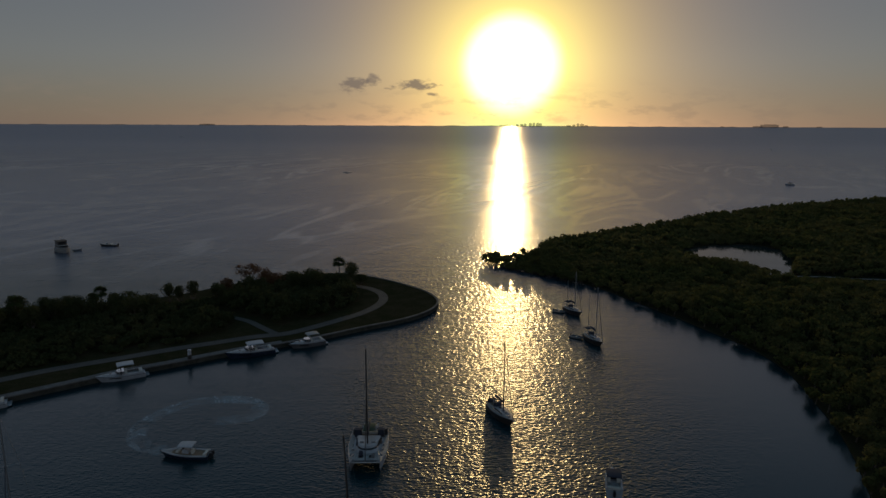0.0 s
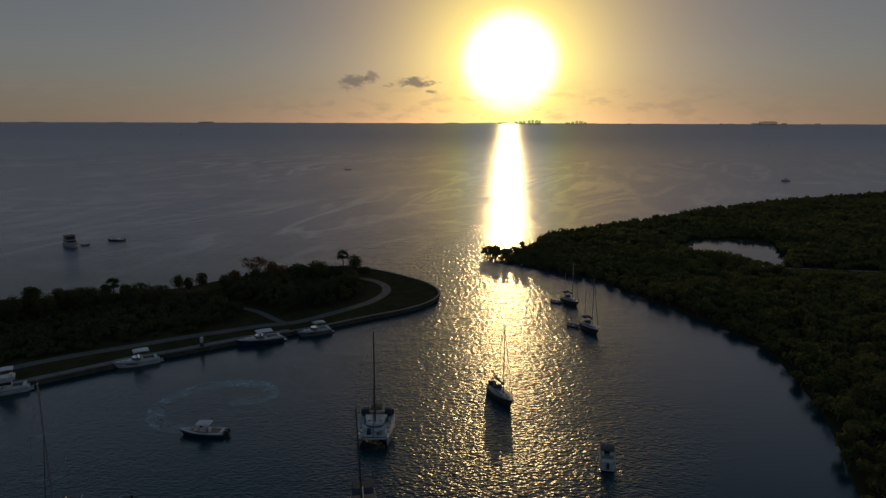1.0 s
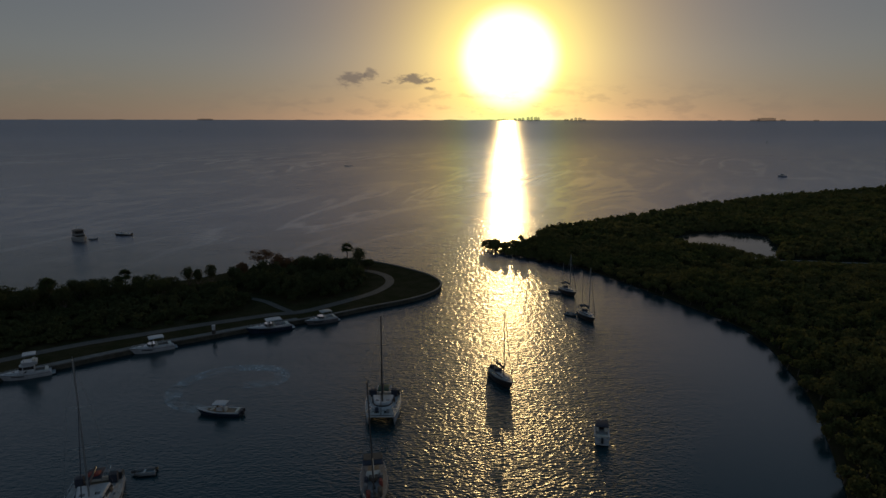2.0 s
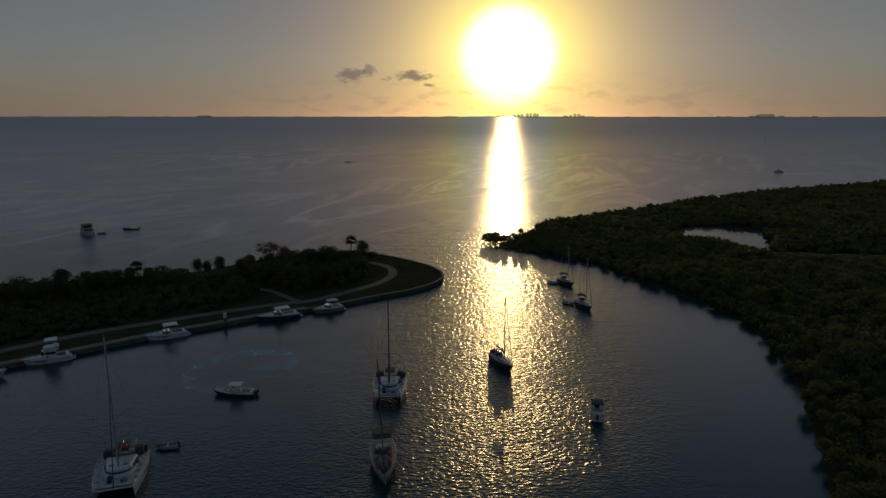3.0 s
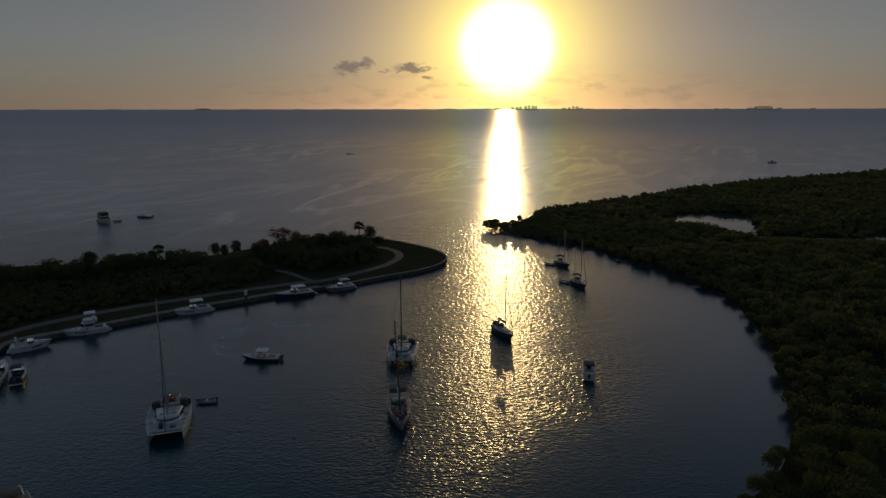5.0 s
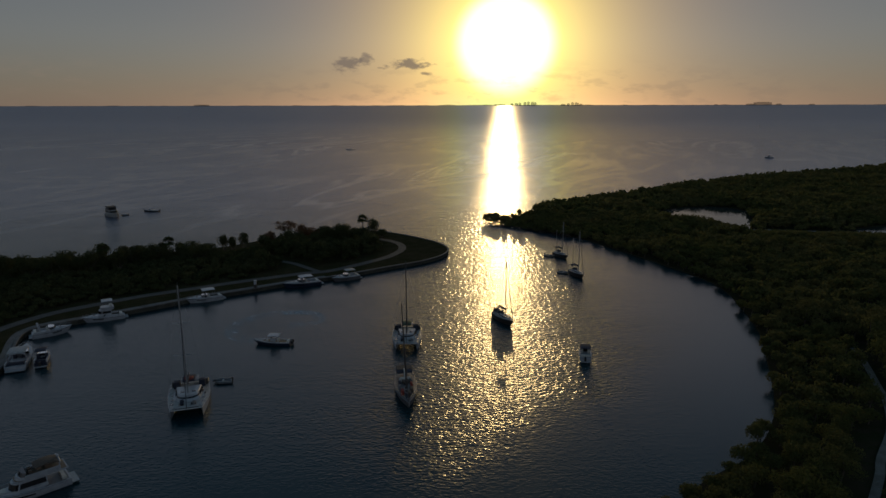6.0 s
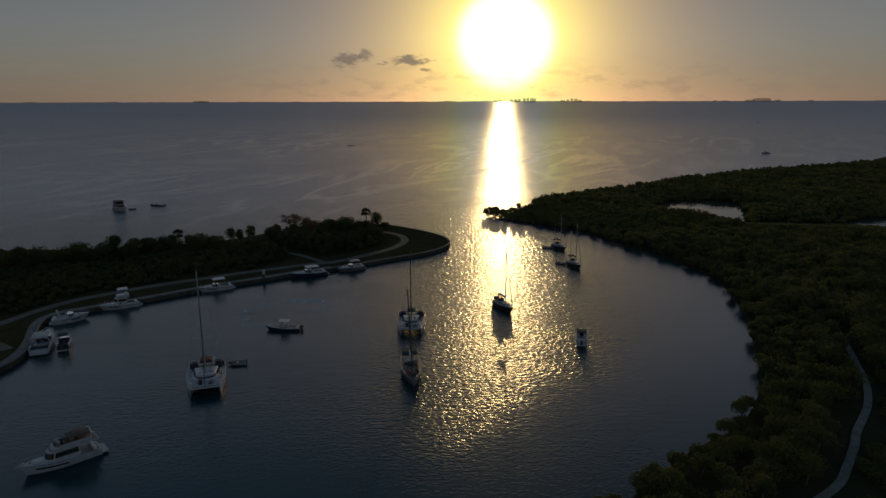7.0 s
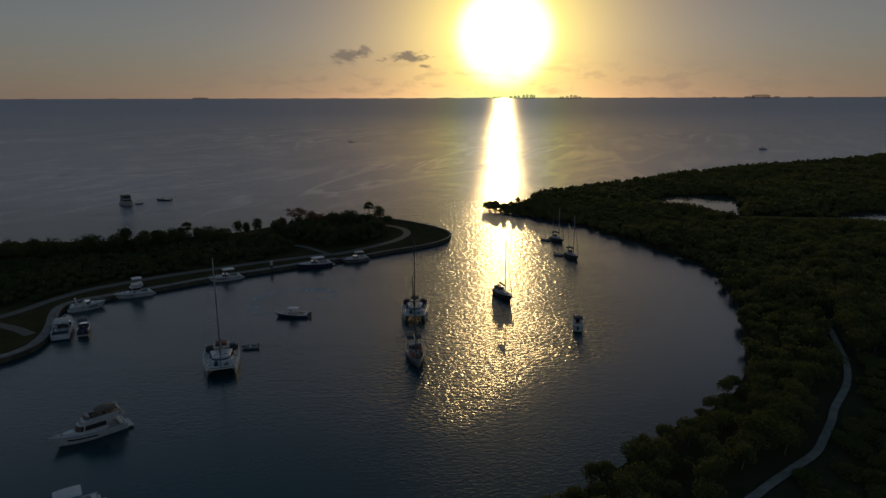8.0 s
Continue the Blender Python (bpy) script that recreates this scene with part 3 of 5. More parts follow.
    tagged(new("mangrove_stems", me), "thin grey mangrove stems under the canopy", "mangroves", "", "stuff")


forest()

# ---- boat materials ----
GELCOAT = material("white_gelcoat", (0.38, 0.38, 0.395), 0.35, 0, 0.22, 1.1, 0, 20, None, 0.5)
CREAM = material("cream_deck", (0.36, 0.345, 0.33), 0.6, 0, 0.35, 1.8, 0.002, 60)
NAVY = material("navy_gelcoat", (0.02, 0.028, 0.05), 0.25, 0, 0.3, 0.8)
DARKHULL = material("dark_hull_paint", (0.05, 0.04, 0.035), 0.35, 0, 0.3, 0.8)
GREYHULL = material("grey_hull_paint", (0.3, 0.31, 0.31), 0.4, 0, 0.25, 0.8)
MIDGREY = material("weathered_grey_gelcoat", (0.13, 0.12, 0.122), 0.5, 0, 0.3, 1.0)
TINTED = material("tinted_glazing", (0.008, 0.009, 0.011), 0.08, 0, 0.1, 1.0)
CANVAS = material("navy_canvas", (0.03, 0.035, 0.055), 0.9, 0, 0.3, 3.0, 0.004, 30)
TAN = material("brown_canvas", (0.11, 0.08, 0.06), 0.9, 0, 0.3, 2.0, 0.006, 20)
RED = material("red_canvas", (0.28, 0.05, 0.035), 0.85, 0, 0.3, 3.0, 0.004, 30)
GREEN = material("green_canvas", (0.045, 0.085, 0.05), 0.85, 0, 0.3, 3.0, 0.004, 30)
SAIL = material("furled_sailcloth", (0.5, 0.48, 0.44), 0.85, 0, 0.2, 3.0, 0.004, 20)
SPAR = material("anodised_spar", (0.42, 0.42, 0.42), 0.4, 0.8, 0.2, 2.0)
DARKSPAR = material("dark_spar", (0.06, 0.05, 0.045), 0.45, 0.2, 0.2, 2.0)
STEEL = material("stainless_rail", (0.55, 0.55, 0.55), 0.25, 1.0, 0.1, 4.0)
TEAK = material("weathered_teak", (0.23, 0.16, 0.1), 0.7, 0, 0.35, 4.0, 0.003, 40)
RUBBER = material("grey_rubber", (0.16, 0.16, 0.165), 0.7, 0, 0.2, 3.0)
BLACK = material("black_engine_cowl", (0.02, 0.02, 0.022), 0.35, 0, 0.2, 3.0)
NET = material("trampoline_net", (0.06, 0.06, 0.065), 0.9, 0, 0.3, 6.0, 0.01, 40)
SEATVINYL = material("pale_vinyl_seat", (0.5, 0.48, 0.43), 0.55, 0, 0.15, 2.0)


class Hull:
    """The form of a hull: length, beam, freeboard at stern and bow. The bow points along +x, z = 0 is the waterline."""

    def __init__(self, L, B, stern, bow, transom=0.86, full=2.2, rake=0.9, draft=0.5, tumble=1.0, y=0.0):
        self.L, self.B, self.stern, self.bow, self.transom, self.full, self.rake, self.draft, self.tumble, self.y = L, B, stern, bow, transom, full, rake, draft, tumble, y

    def half(self, u):
        if u < 0.42:
            k = self.transom + (1 - self.transom) * math.sin(math.pi / 2 * u / 0.42)
        else:
            k = 1 - ((u - 0.42) / 0.58) ** self.full
        return max(0.02, self.B / 2 * k)

    def sheer(self, u):
        return self.stern + (self.bow - self.stern) * u ** 1.8

    def at(self, u, side, inset=0.0, up=0.0):
        return (-self.L / 2 + u * self.L, self.y + side * max(0.01, self.half(u) - inset), self.sheer(u) + up)

    def shape(self, n=18):
        rings = []
        for i in range(n + 1):
            u = i / n
            b, zs, x = self.half(u), self.sheer(u), -self.L / 2 + u * self.L
            back = self.rake * u ** 5
            d = self.draft * (1 - u ** 3 * 0.75)
            pts = [(b, zs, 0), (b * (0.985 - 0.12 * u * u), zs * 0.55, 0.4), (b * (0.9 - 0.3 * u * u), 0.02, 0.85), (b * (0.72 - 0.35 * u * u), -d * 0.5, 0.95), (0.0, -d, 1.0)]
            ring = [(x - back * k, self.y + yy, zz) for yy, zz, k in pts] + [(x - back * k, self.y - yy, zz) for yy, zz, k in reversed(pts[:-1])]
            ring.append((x, self.y, zs + 0.04))
            rings.append(ring)
        return Shape().rings(rings)

    def plan(self, u0, u1, inset, n=10):
        a = [(self.at(u0 + (u1 - u0) * i / n, -1, inset)[0], self.at(u0 + (u1 - u0) * i / n, -1, inset)[1]) for i in range(n + 1)]
        b = [(x, 2 * self.y - y) for x, y in reversed(a)]
        return a + b

    def deck(self, u0, u1, inset, up=0.03, thick=0.05, n=12):
        """A plate laid on the hull's top, following the sheer."""
        rings = []
        for i in range(n + 1):
            u = u0 + (u1 - u0) * i / n
            p, q = self.at(u, 1, inset, up), self.at(u, -1, inset, up)
            c = (p[0], self.y, p[2] + 0.04)
            rings.append([p, c, q, (q[0], q[1], q[2] - thick), (p[0], p[1], p[2] - thick)])
        return Shape().rings(rings)

    def stripe(self, k0, k1, u0=0.02, u1=0.97, n=14):
        """A band on both sides, between two shares of the freeboard."""
        s = Shape()
        for side in (1, -1):
            rings = []
            for i in range(n + 1):
                u = u0 + (u1 - u0) * i / n
                b, zs, x = self.half(u), self.sheer(u), -self.L / 2 + u * self.L
                ring = []
                for k in (k0, k1):
                    w = b * ((0.985 - 0.12 * u * u) + (k - 0.55) / 0.45 * (0.015 + 0.12 * u * u)) if k > 0.55 else b * ((0.9 - 0.3 * u * u) + k / 0.55 * (0.085 + 0.18 * u * u))
                    back = self.rake * u ** 5 * (0.85 - 0.82 * k)
                    ring.append((x - back, self.y + side * (w + 0.015), zs * k))
                rings.append([ring[0], ring[1], (ring[1][0], ring[1][1] - side * 0.05, ring[1][2]), (ring[0][0], ring[0][1] - side * 0.05, ring[0][2])])
            s.rings(rings)
        return s


def rounded(x0, x1, w0, w1, n=5, nose=0.5):
    """A plan outline: straight stern, sides, rounded front. w0, w1: half widths aft and forward."""
    pts = [(x0, -w0), (x1 - nose, -w1)]
    for i in range(1, n):
        a = math.pi * i / n - math.pi / 2
        pts.append((x1 - nose + nose * math.cos(a), w1 * math.sin(a)))
    pts += [(x1 - nose, w1), (x0, w0)]
    return pts


def rail(parent, hull, u0, u1, height=0.65, posts=6, r=0.022, name="guard_rail"):
    """Stainless rail along both sides of the deck's edge, with its posts."""
    for side in (1, -1):
        top = [hull.at(u0 + (u1 - u0) * i / 12, side, 0.08, height) for i in range(13)]
        ob = part(name, Shape().tube(top, r, 5), STEEL, parent, "thin stainless rail")
        for i in range(posts):
            u = u0 + (u1 - u0) * i / (posts - 1)
            a, b = hull.at(u, side, 0.08, 0.0), hull.at(u, side, 0.08, height)
            part("stanchion", Shape().tube([a, b], r, 5), STEEL, ob)


def window_band(parent, outline, z0, z1, taper, shift, mat=TINTED, name="window", k0=0.25, k1=0.85, grow=1.012, front=False):
    """A dark pane set 1 cm proud on each long side of a cabin prism, or round its front."""
    cx = sum(p[0] for p in outline) / len(outline)
    cy = sum(p[1] for p in outline) / len(outline)

    def at(p, k):
        t = 1 + (taper - 1) * k
        return (cx + (p[0] - cx) * t * grow + shift * k, cy + (p[1] - cy) * t * grow, z0 + (z1 - z0) * k)

    runs = [range(1, len(outline) - 2)] if front else [range(0, 1), range(len(outline) - 2, len(outline) - 1)]
    for run in runs:
        for i in run:
            p, q = outline[i], outline[i + 1]
            a = 0.06 if not front else 0.02
            p2 = (p[0] + (q[0] - p[0]) * a, p[1] + (q[1] - p[1]) * a)
            q2 = (p[0] + (q[0] - p[0]) * (1 - a), p[1] + (q[1] - p[1]) * (1 - a))
            outer = [at(p2, k0), at(q2, k0), at(q2, k1), at(p2, k1)]
            inner = [(cx + (x - cx) * 0.97, cy + (y - cy) * 0.97, z) for x, y, z in outer]
            part(name, Shape().rings([outer, inner]), mat, parent)


def outboard(parent, x, y, z=0.35, scale=1.0):
    s = Shape().prism([(x - 0.5 * scale, y - 0.2 * scale), (x + 0.1 * scale, y - 0.2 * scale), (x + 0.1 * scale, y + 0.2 * scale), (x - 0.5 * scale, y + 0.2 * scale)], z, z + 0.75 * scale, 0.82, 0.04)
    ob = part("outboard_engine", s, BLACK, parent, "black outboard engine cowl", 0.05 * scale)
    part("engine_leg", Shape().tube([(x - 0.2 * scale, y, z + 0.05), (x - 0.25 * scale, y, -0.35)], 0.09 * scale, 6), BLACK, ob)


def rig(parent, x, z, top, boom_to, spar=SPAR, cover=SAIL, r=0.1, bow=None, stern=None, side=1.6, spreaders=(0.45, 0.72), jib=0.96):
    """A mast with boom, stowed sail, spreaders and stays."""
    mast = part("mast", Shape().tube([(x, 0, z), (x - 0.05, 0, (z + top) / 2), (x - 0.12, 0, top)], r, 8, r * 0.75), spar, parent)
    part("masthead", Shape().tube([(x - 0.35, 0, top + 0.02), (x + 0.2, 0, top + 0.05)], 0.03, 5).tube([(x - 0.12, 0, top), (x - 0.12, 0, top + 0.5)], 0.015, 5), spar, mast)
    for k in spreaders:
        zz = z + (top - z) * k
        w = side * (1.05 - 0.45 * k) * 0.62
        part("spreader", Shape().tube([(x - 0.15, -w, zz + 0.08), (x - 0.02, 0, zz), (x - 0.15, w, zz + 0.08)], 0.035, 5), spar, mast)
    bz = z + 1.25
    part("boom", Shape().tube([(x - 0.1, 0, bz), (boom_to, 0, bz + 0.1)], 0.08, 7), spar, parent)
    n = 9
    bag = []
    for i in range(n):
        k = i / (n - 1)
        xx = x - 0.15 + (boom_to - x + 0.3) * k
        rr = 0.24 * (1 - 0.45 * k)
        bag.append([(xx, rr * 0.75 * math.cos(a), bz + 0.2 + 0.1 * k + rr * 1.1 * math.sin(a)) for a in (2 * math.pi * j / 8 for j in range(8))])
    part("stowed_sail", Shape().rings(bag), cover, parent, "stowed mainsail in its cover", smooth=True)
    if bow:
        hoist = z + (top - z) * jib
        part("furled_jib", Shape().tube([bow, ((bow[0] + x) / 2, 0, (bow[2] + hoist) / 2 - 0.1), (x + 0.08, 0, hoist)], 0.07, 6, 0.035), DARKSPAR if spar is DARKSPAR else CANVAS, parent, "furled headsail on its stay")
    if stern:
        part("backstay", Shape().tube([stern, (x - 0.2, 0, top)], 0.014, 4), STEEL, parent)
    for s in (1, -1):
        part("shroud", Shape().tube([(x - 0.3, s * side, z - 0.3), (x - 0.15, s * side * 0.45, z + (top - z) * spreaders[-1]), (x - 0.12, 0, top - 0.3)], 0.014, 4), STEEL, parent)


def canopy_on_posts(parent, x0, x1, w, z0, z1, cover, name="bimini", sag=0.12, thick=0.06):
    """A canvas or moulded top with a crowned upper face, on four tubes."""
    n = 6
    rings = []
    for i in range(n + 1):
        x = x0 + (x1 - x0) * i / n
        lo = -sag * (2 * i / n - 1) ** 2
        rings.append([(x, w * math.cos(a) * -1, z1 + lo + sag * math.sin(a)) for a in (math.pi * j / 6 for j in range(7))] + [(x, w * 0.96, z1 + lo - thick), (x, -w * 0.96, z1 + lo - thick)])
    top = part(name, Shape().rings(rings), cover, parent)
    for x in (x0 + 0.15, x1 - 0.15):
        for s in (1, -1):
            part("support_post", Shape().tube([(x * 0.9 + (x0 + x1) * 0.05, s * w * 0.9, z0), (x, s * w * 0.92, z1 - sag)], 0.03, 5), STEEL, top)


def sailboat(m, L=11.0, B=3.5, top=14.0, hull_mat=GELCOAT, spar=SPAR, cover=CANVAS, bimini=CANVAS, label="", mizzen=0.0, bags=None):
    """A single-hulled cruising yacht."""
    b = thing("sailboat", m, label, "sailboat", "boats at anchor")
    h = Hull(L, B, 1.0, 1.45, 0.72, 1.9, 1.3, 0.7)
    part("hull", h.shape(), hull_mat, b, smooth=False)
    part("hull_stripe", h.stripe(0.82, 0.92), CANVAS, b)
    part("boot_top", h.stripe(0.05, 0.16), DARKHULL, b)
    part("deck", h.deck(0.02, 0.97, 0.12), MIDGREY if bags else CREAM, b, "pale non-slip deck")
    s = lambda u: -L / 2 + u * L
    zc = h.sheer(0.5)
    trunk = rounded(s(0.34), s(0.76), B * 0.3, B * 0.22, 5, 0.6)
    cabin = part("cabin_trunk", Shape().prism(trunk, zc - 0.05, zc + 0.5, 0.9, -0.05), MIDGREY if bags else GELCOAT, b, bevel=0.05)
    window_band(cabin, trunk, zc - 0.05, zc + 0.5, 0.9, -0.05, k0=0.4, k1=0.78)
    for u in (0.46, 0.58, 0.68):
        part("deck_hatch", Shape().box(s(u) - 0.28, s(u) + 0.28, -0.28, 0.28, zc + 0.49, zc + 0.55), TINTED, cabin)
    part("fore_hatch", Shape().box(s(0.82) - 0.25, s(0.82) + 0.25, -0.25, 0.25, h.sheer(0.82) + 0.03, h.sheer(0.82) + 0.1), TINTED, b)
    well = rounded(s(0.07), s(0.31), B * 0.26, B * 0.26, 4, 0.2)
    cockpit = part("cockpit", Shape().prism(well, h.stern - 0.1, h.stern + 0.3, 1.04), MIDGREY if bags else GELCOAT, b, bevel=0.03)
    part("cockpit_floor", Shape().box(s(0.09), s(0.29), -B * 0.2, B * 0.2, h.stern + 0.29, h.stern + 0.32), TEAK, cockpit)
    part("wheel", Shape().tube([(s(0.14), 0.5 * math.cos(a), h.stern + 1.0 + 0.5 * math.sin(a)) for a in (2 * math.pi * i / 14 for i in range(15))], 0.025, 5), STEEL, cockpit)
    part("pedestal", Shape().tube([(s(0.145), 0, h.stern + 0.2), (s(0.145), 0, h.stern + 1.0)], 0.1, 7), GELCOAT, cockpit)
    dodger = rounded(s(0.31), s(0.4), B * 0.28, B * 0.24, 5, 0.4)
    part("spray_hood", Shape().prism(dodger, zc + 0.45, zc + 1.05, 0.82, -0.12), cover, b, "canvas spray hood", 0.06)
    if bimini:
        canopy_on_posts(b, s(0.06), s(0.27), B * 0.36, h.stern + 0.3, h.stern + 1.8, bimini)
    else:
        for y, lean in ((-0.9, 0.5), (0.2, -0.3), (0.8, 0.2)):
            part("stern_pole", Shape().tube([(s(0.08), y, h.stern), (s(0.05), y + lean, h.stern + 2.1)], 0.04, 6), spar, b)
        part("stern_locker", Shape().prism(rounded(s(0.02), s(0.1), B * 0.28, B * 0.26, 4, 0.2), h.stern, h.stern + 0.95, 0.85), CANVAS, b, "dark covered gear heaped at the stern", 0.08)
    rail(b, h, 0.03, 0.97, 0.62, 8, 0.016)
    if bags:
        for u, y, k, mat in ((0.7, -0.75, 0.5, bags), (0.66, 0.8, 0.55, TAN), (0.5, 0.95, 0.42, bags), (0.44, -1.0, 0.45, CANVAS), (0.56, -1.1, 0.4, RUBBER), (0.77, 0.35, 0.42, TAN), (0.83, -0.2, 0.34, CANVAS), (0.38, 1.05, 0.42, RUBBER)):
            part("sail_bag", Shape().prism([(px, py + y) for px, py in rounded(s(u) - k * 1.5, s(u) + k * 1.5, k * 0.7, k * 0.6, 4, 0.3)], zc + 0.1, zc + 1.0, 0.75), mat, b, "canvas bundle lashed on deck", 0.08)
        part("cockpit_awning", Shape().prism(rounded(s(0.05), s(0.2), B * 0.34, B * 0.34, 4, 0.3), h.stern + 1.85, h.stern + 1.95, 0.96), TAN, b, "faded brown awning over the cockpit", 0.03)
        part("deck_locker", Shape().prism(rounded(s(0.36), s(0.46), 0.7, 0.6, 4, 0.2), zc + 0.48, zc + 0.95, 0.85), TAN, b, bevel=0.05)
    part("pulpit", Shape().tube([h.at(0.9, 1, 0.08, 0.62), (L / 2 + 0.1, 0, h.bow + 0.75), h.at(0.9, -1, 0.08, 0.62)], 0.022, 5), STEEL, b)
    part("anchor", Shape().tube([(L / 2 - 0.5, 0, h.bow + 0.08), (L / 2 + 0.25, 0, h.bow + 0.05), (L / 2 + 0.3, 0, h.bow - 0.25)], 0.05, 5), STEEL, b)
    rig(b, s(0.58), zc + 0.5, top, s(0.2), spar, cover, 0.11, (L / 2 - 0.15, 0, h.bow + 0.1), (-L / 2 + 0.1, 0, h.stern), B * 0.46)
    if mizzen:
        part("mizzen_mast", Shape().tube([(s(0.1), 0, h.stern), (s(0.09), 0, mizzen)], 0.06, 7, 0.045), spar, b)
    return b


def sailing_cat(m, L=11.5, B=6.4, top=18.0, spar=SPAR, cover=CANVAS, label="", bimini=CANVAS, extra=None):
    """A cruising catamaran: two hulls, bridge deck, saloon, nets forward."""
    b = thing("catamaran", m, label, "catamaran", "boats at anchor")
    for y in (B / 2 - 0.85, -B / 2 + 0.85):
        h = Hull(L, 1.75, 1.25, 1.75, 0.7, 1.7, 0.7, 0.7, y=y)
        ob = part("hull", h.shape(), GELCOAT, b, "white hull of the catamaran")
        part("deck", h.deck(0.03, 0.96, 0.08), CREAM, ob)
        for u in (0.45, 0.6, 0.76):
            x = -L / 2 + u * L
            part("deck_hatch", Shape().box(x - 0.28, x + 0.28, y - 0.25, y + 0.25, h.sheer(u) + 0.05, h.sheer(u) + 0.12), TINTED, ob)
        part("hull_window", h.stripe(0.55, 0.72, 0.35, 0.62, 6), TINTED, ob)
        part("boot_top", h.stripe(0.04, 0.14), NAVY, ob)
        part("transom_step", Shape().prism([(-L / 2 - 0.7, y - 0.55), (-L / 2 + 0.1, y - 0.6), (-L / 2 + 0.1, y + 0.6), (-L / 2 - 0.7, y + 0.55)], 0.15, 0.5), GELCOAT, ob, bevel=0.05)
        rail(ob, h, 0.05, 0.95, 0.62, 7, 0.016)
    s = lambda u: -L / 2 + u * L
    w = B / 2 - 1.2
    part("bridge_deck", Shape().prism([(s(0.06), -w - 0.4), (s(0.7), -w - 0.4), (s(0.7), w + 0.4), (s(0.06), w + 0.4)], 0.75, 1.5), GELCOAT, b, bevel=0.05)
    part("foredeck", Shape().prism([(s(0.68), -w - 0.3), (s(0.9), -w - 0.3), (s(0.9), w + 0.3), (s(0.68), w + 0.3)], 1.15, 1.52, 0.985), CREAM, b, "white moulded foredeck", 0.04)
    for y in (-w * 0.45, w * 0.45):
        part("trampoline", Shape().box(s(0.9), s(0.965), y - w * 0.42, y + w * 0.42, 1.46, 1.5), NET, b, "dark trampoline net")
        part("foredeck_hatch", Shape().box(s(0.76), s(0.83), y - 0.4, y + 0.4, 1.5, 1.56), TINTED, b)
    part("crossbeam", Shape().tube([(s(0.965), -B / 2 + 0.9, 1.55), (s(0.965), B / 2 - 0.9, 1.55)], 0.11, 7), SPAR, b)
    house = rounded(s(0.3), s(0.72), w + 0.35, w - 0.1, 8, 1.5)
    saloon = part("saloon", Shape().prism(house, 1.45, 2.35, 0.8, -0.45), GELCOAT, b, bevel=0.07)
    window_band(saloon, house, 1.45, 2.35, 0.8, -0.45, k0=0.35, k1=0.8)
    window_band(saloon, house, 1.45, 2.35, 0.8, -0.45, k0=0.5, k1=0.74, front=True)
    roof = [(x * 0.84 - 0.1, y * 0.84) for x, y in house]
    part("coach_roof", Shape().prism(roof, 2.33, 2.47, 0.94, -0.1), GELCOAT, saloon, bevel=0.04)
    for y in (-0.9, 0.9):
        part("roof_hatch", Shape().box(s(0.52), s(0.57), y - 0.3, y + 0.3, 2.45, 2.52), TINTED, saloon)
    part("cockpit_sole", Shape().box(s(0.08), s(0.3), -w * 0.85, w * 0.85, 1.5, 1.54), TEAK, b)
    part("cockpit_bench", Shape().prism([(s(0.08), -w * 0.8), (s(0.13), -w * 0.8), (s(0.13), w * 0.8), (s(0.08), w * 0.8)], 1.54, 2.0), SEATVINYL, b, bevel=0.05)
    canopy_on_posts(b, s(0.1), s(0.34), w * 0.5, 1.5, 3.4, bimini, "cockpit_top")
    for y in (-w * 0.98, w * 0.98):
        part("helm_seat", Shape().prism([(s(0.12), y - 0.55), (s(0.22), y - 0.55), (s(0.22), y + 0.55), (s(0.12), y + 0.55)], 1.54, 2.75, 0.92), CANVAS, b, "dark covered helm seat", 0.06)
    for x, y, k, mat in ((0.74, -0.9, 0.5, CANVAS), (0.79, 1.0, 0.42, RUBBER), (0.46, -w * 0.9, 0.45, CANVAS), (0.4, w * 0.95, 0.5, TAN)):
        part("deck_bundle", Shape().prism([(px, py + y) for px, py in rounded(s(x) - k, s(x) + k, k * 0.7, k * 0.55, 4, 0.2)], 1.5, 1.5 + k * 1.1, 0.75), mat, b, "covered gear lashed on deck", 0.06)
    for y in (-B / 2 + 0.8, B / 2 - 0.8):
        part("stern_gear", Shape().prism([(px, py + y) for px, py in rounded(s(0.0), s(0.12), 0.62, 0.55, 4, 0.3)], 1.25, 2.3, 0.82), BLACK, b, "black covered gear on the stern corner", 0.1)
    part("solar_panel", Shape().box(s(0.03), s(0.11), -w * 0.7, w * 0.7, 2.55, 2.6), TINTED, b, "dark solar panel over the stern")
    for y in (-w * 0.6, w * 0.6):
        part("davit", Shape().tube([(s(0.05), y, 1.5), (s(0.02), y, 2.3), (s(-0.08), y, 2.4)], 0.05, 6), STEEL, b)
    rig(b, s(0.58), 2.4, top, s(0.14), spar, cover, 0.13, (s(0.965), 0, 1.6), None, B * 0.46, (0.36, 0.66), 0.66)
    if extra:
        part("deck_cover", Shape().prism(rounded(s(0.2), s(0.33), 0.9, 0.8, 4, 0.4), 3.5, 3.75, 0.7), extra, b, "coloured canvas bundled on the cockpit roof", 0.08)
    return b


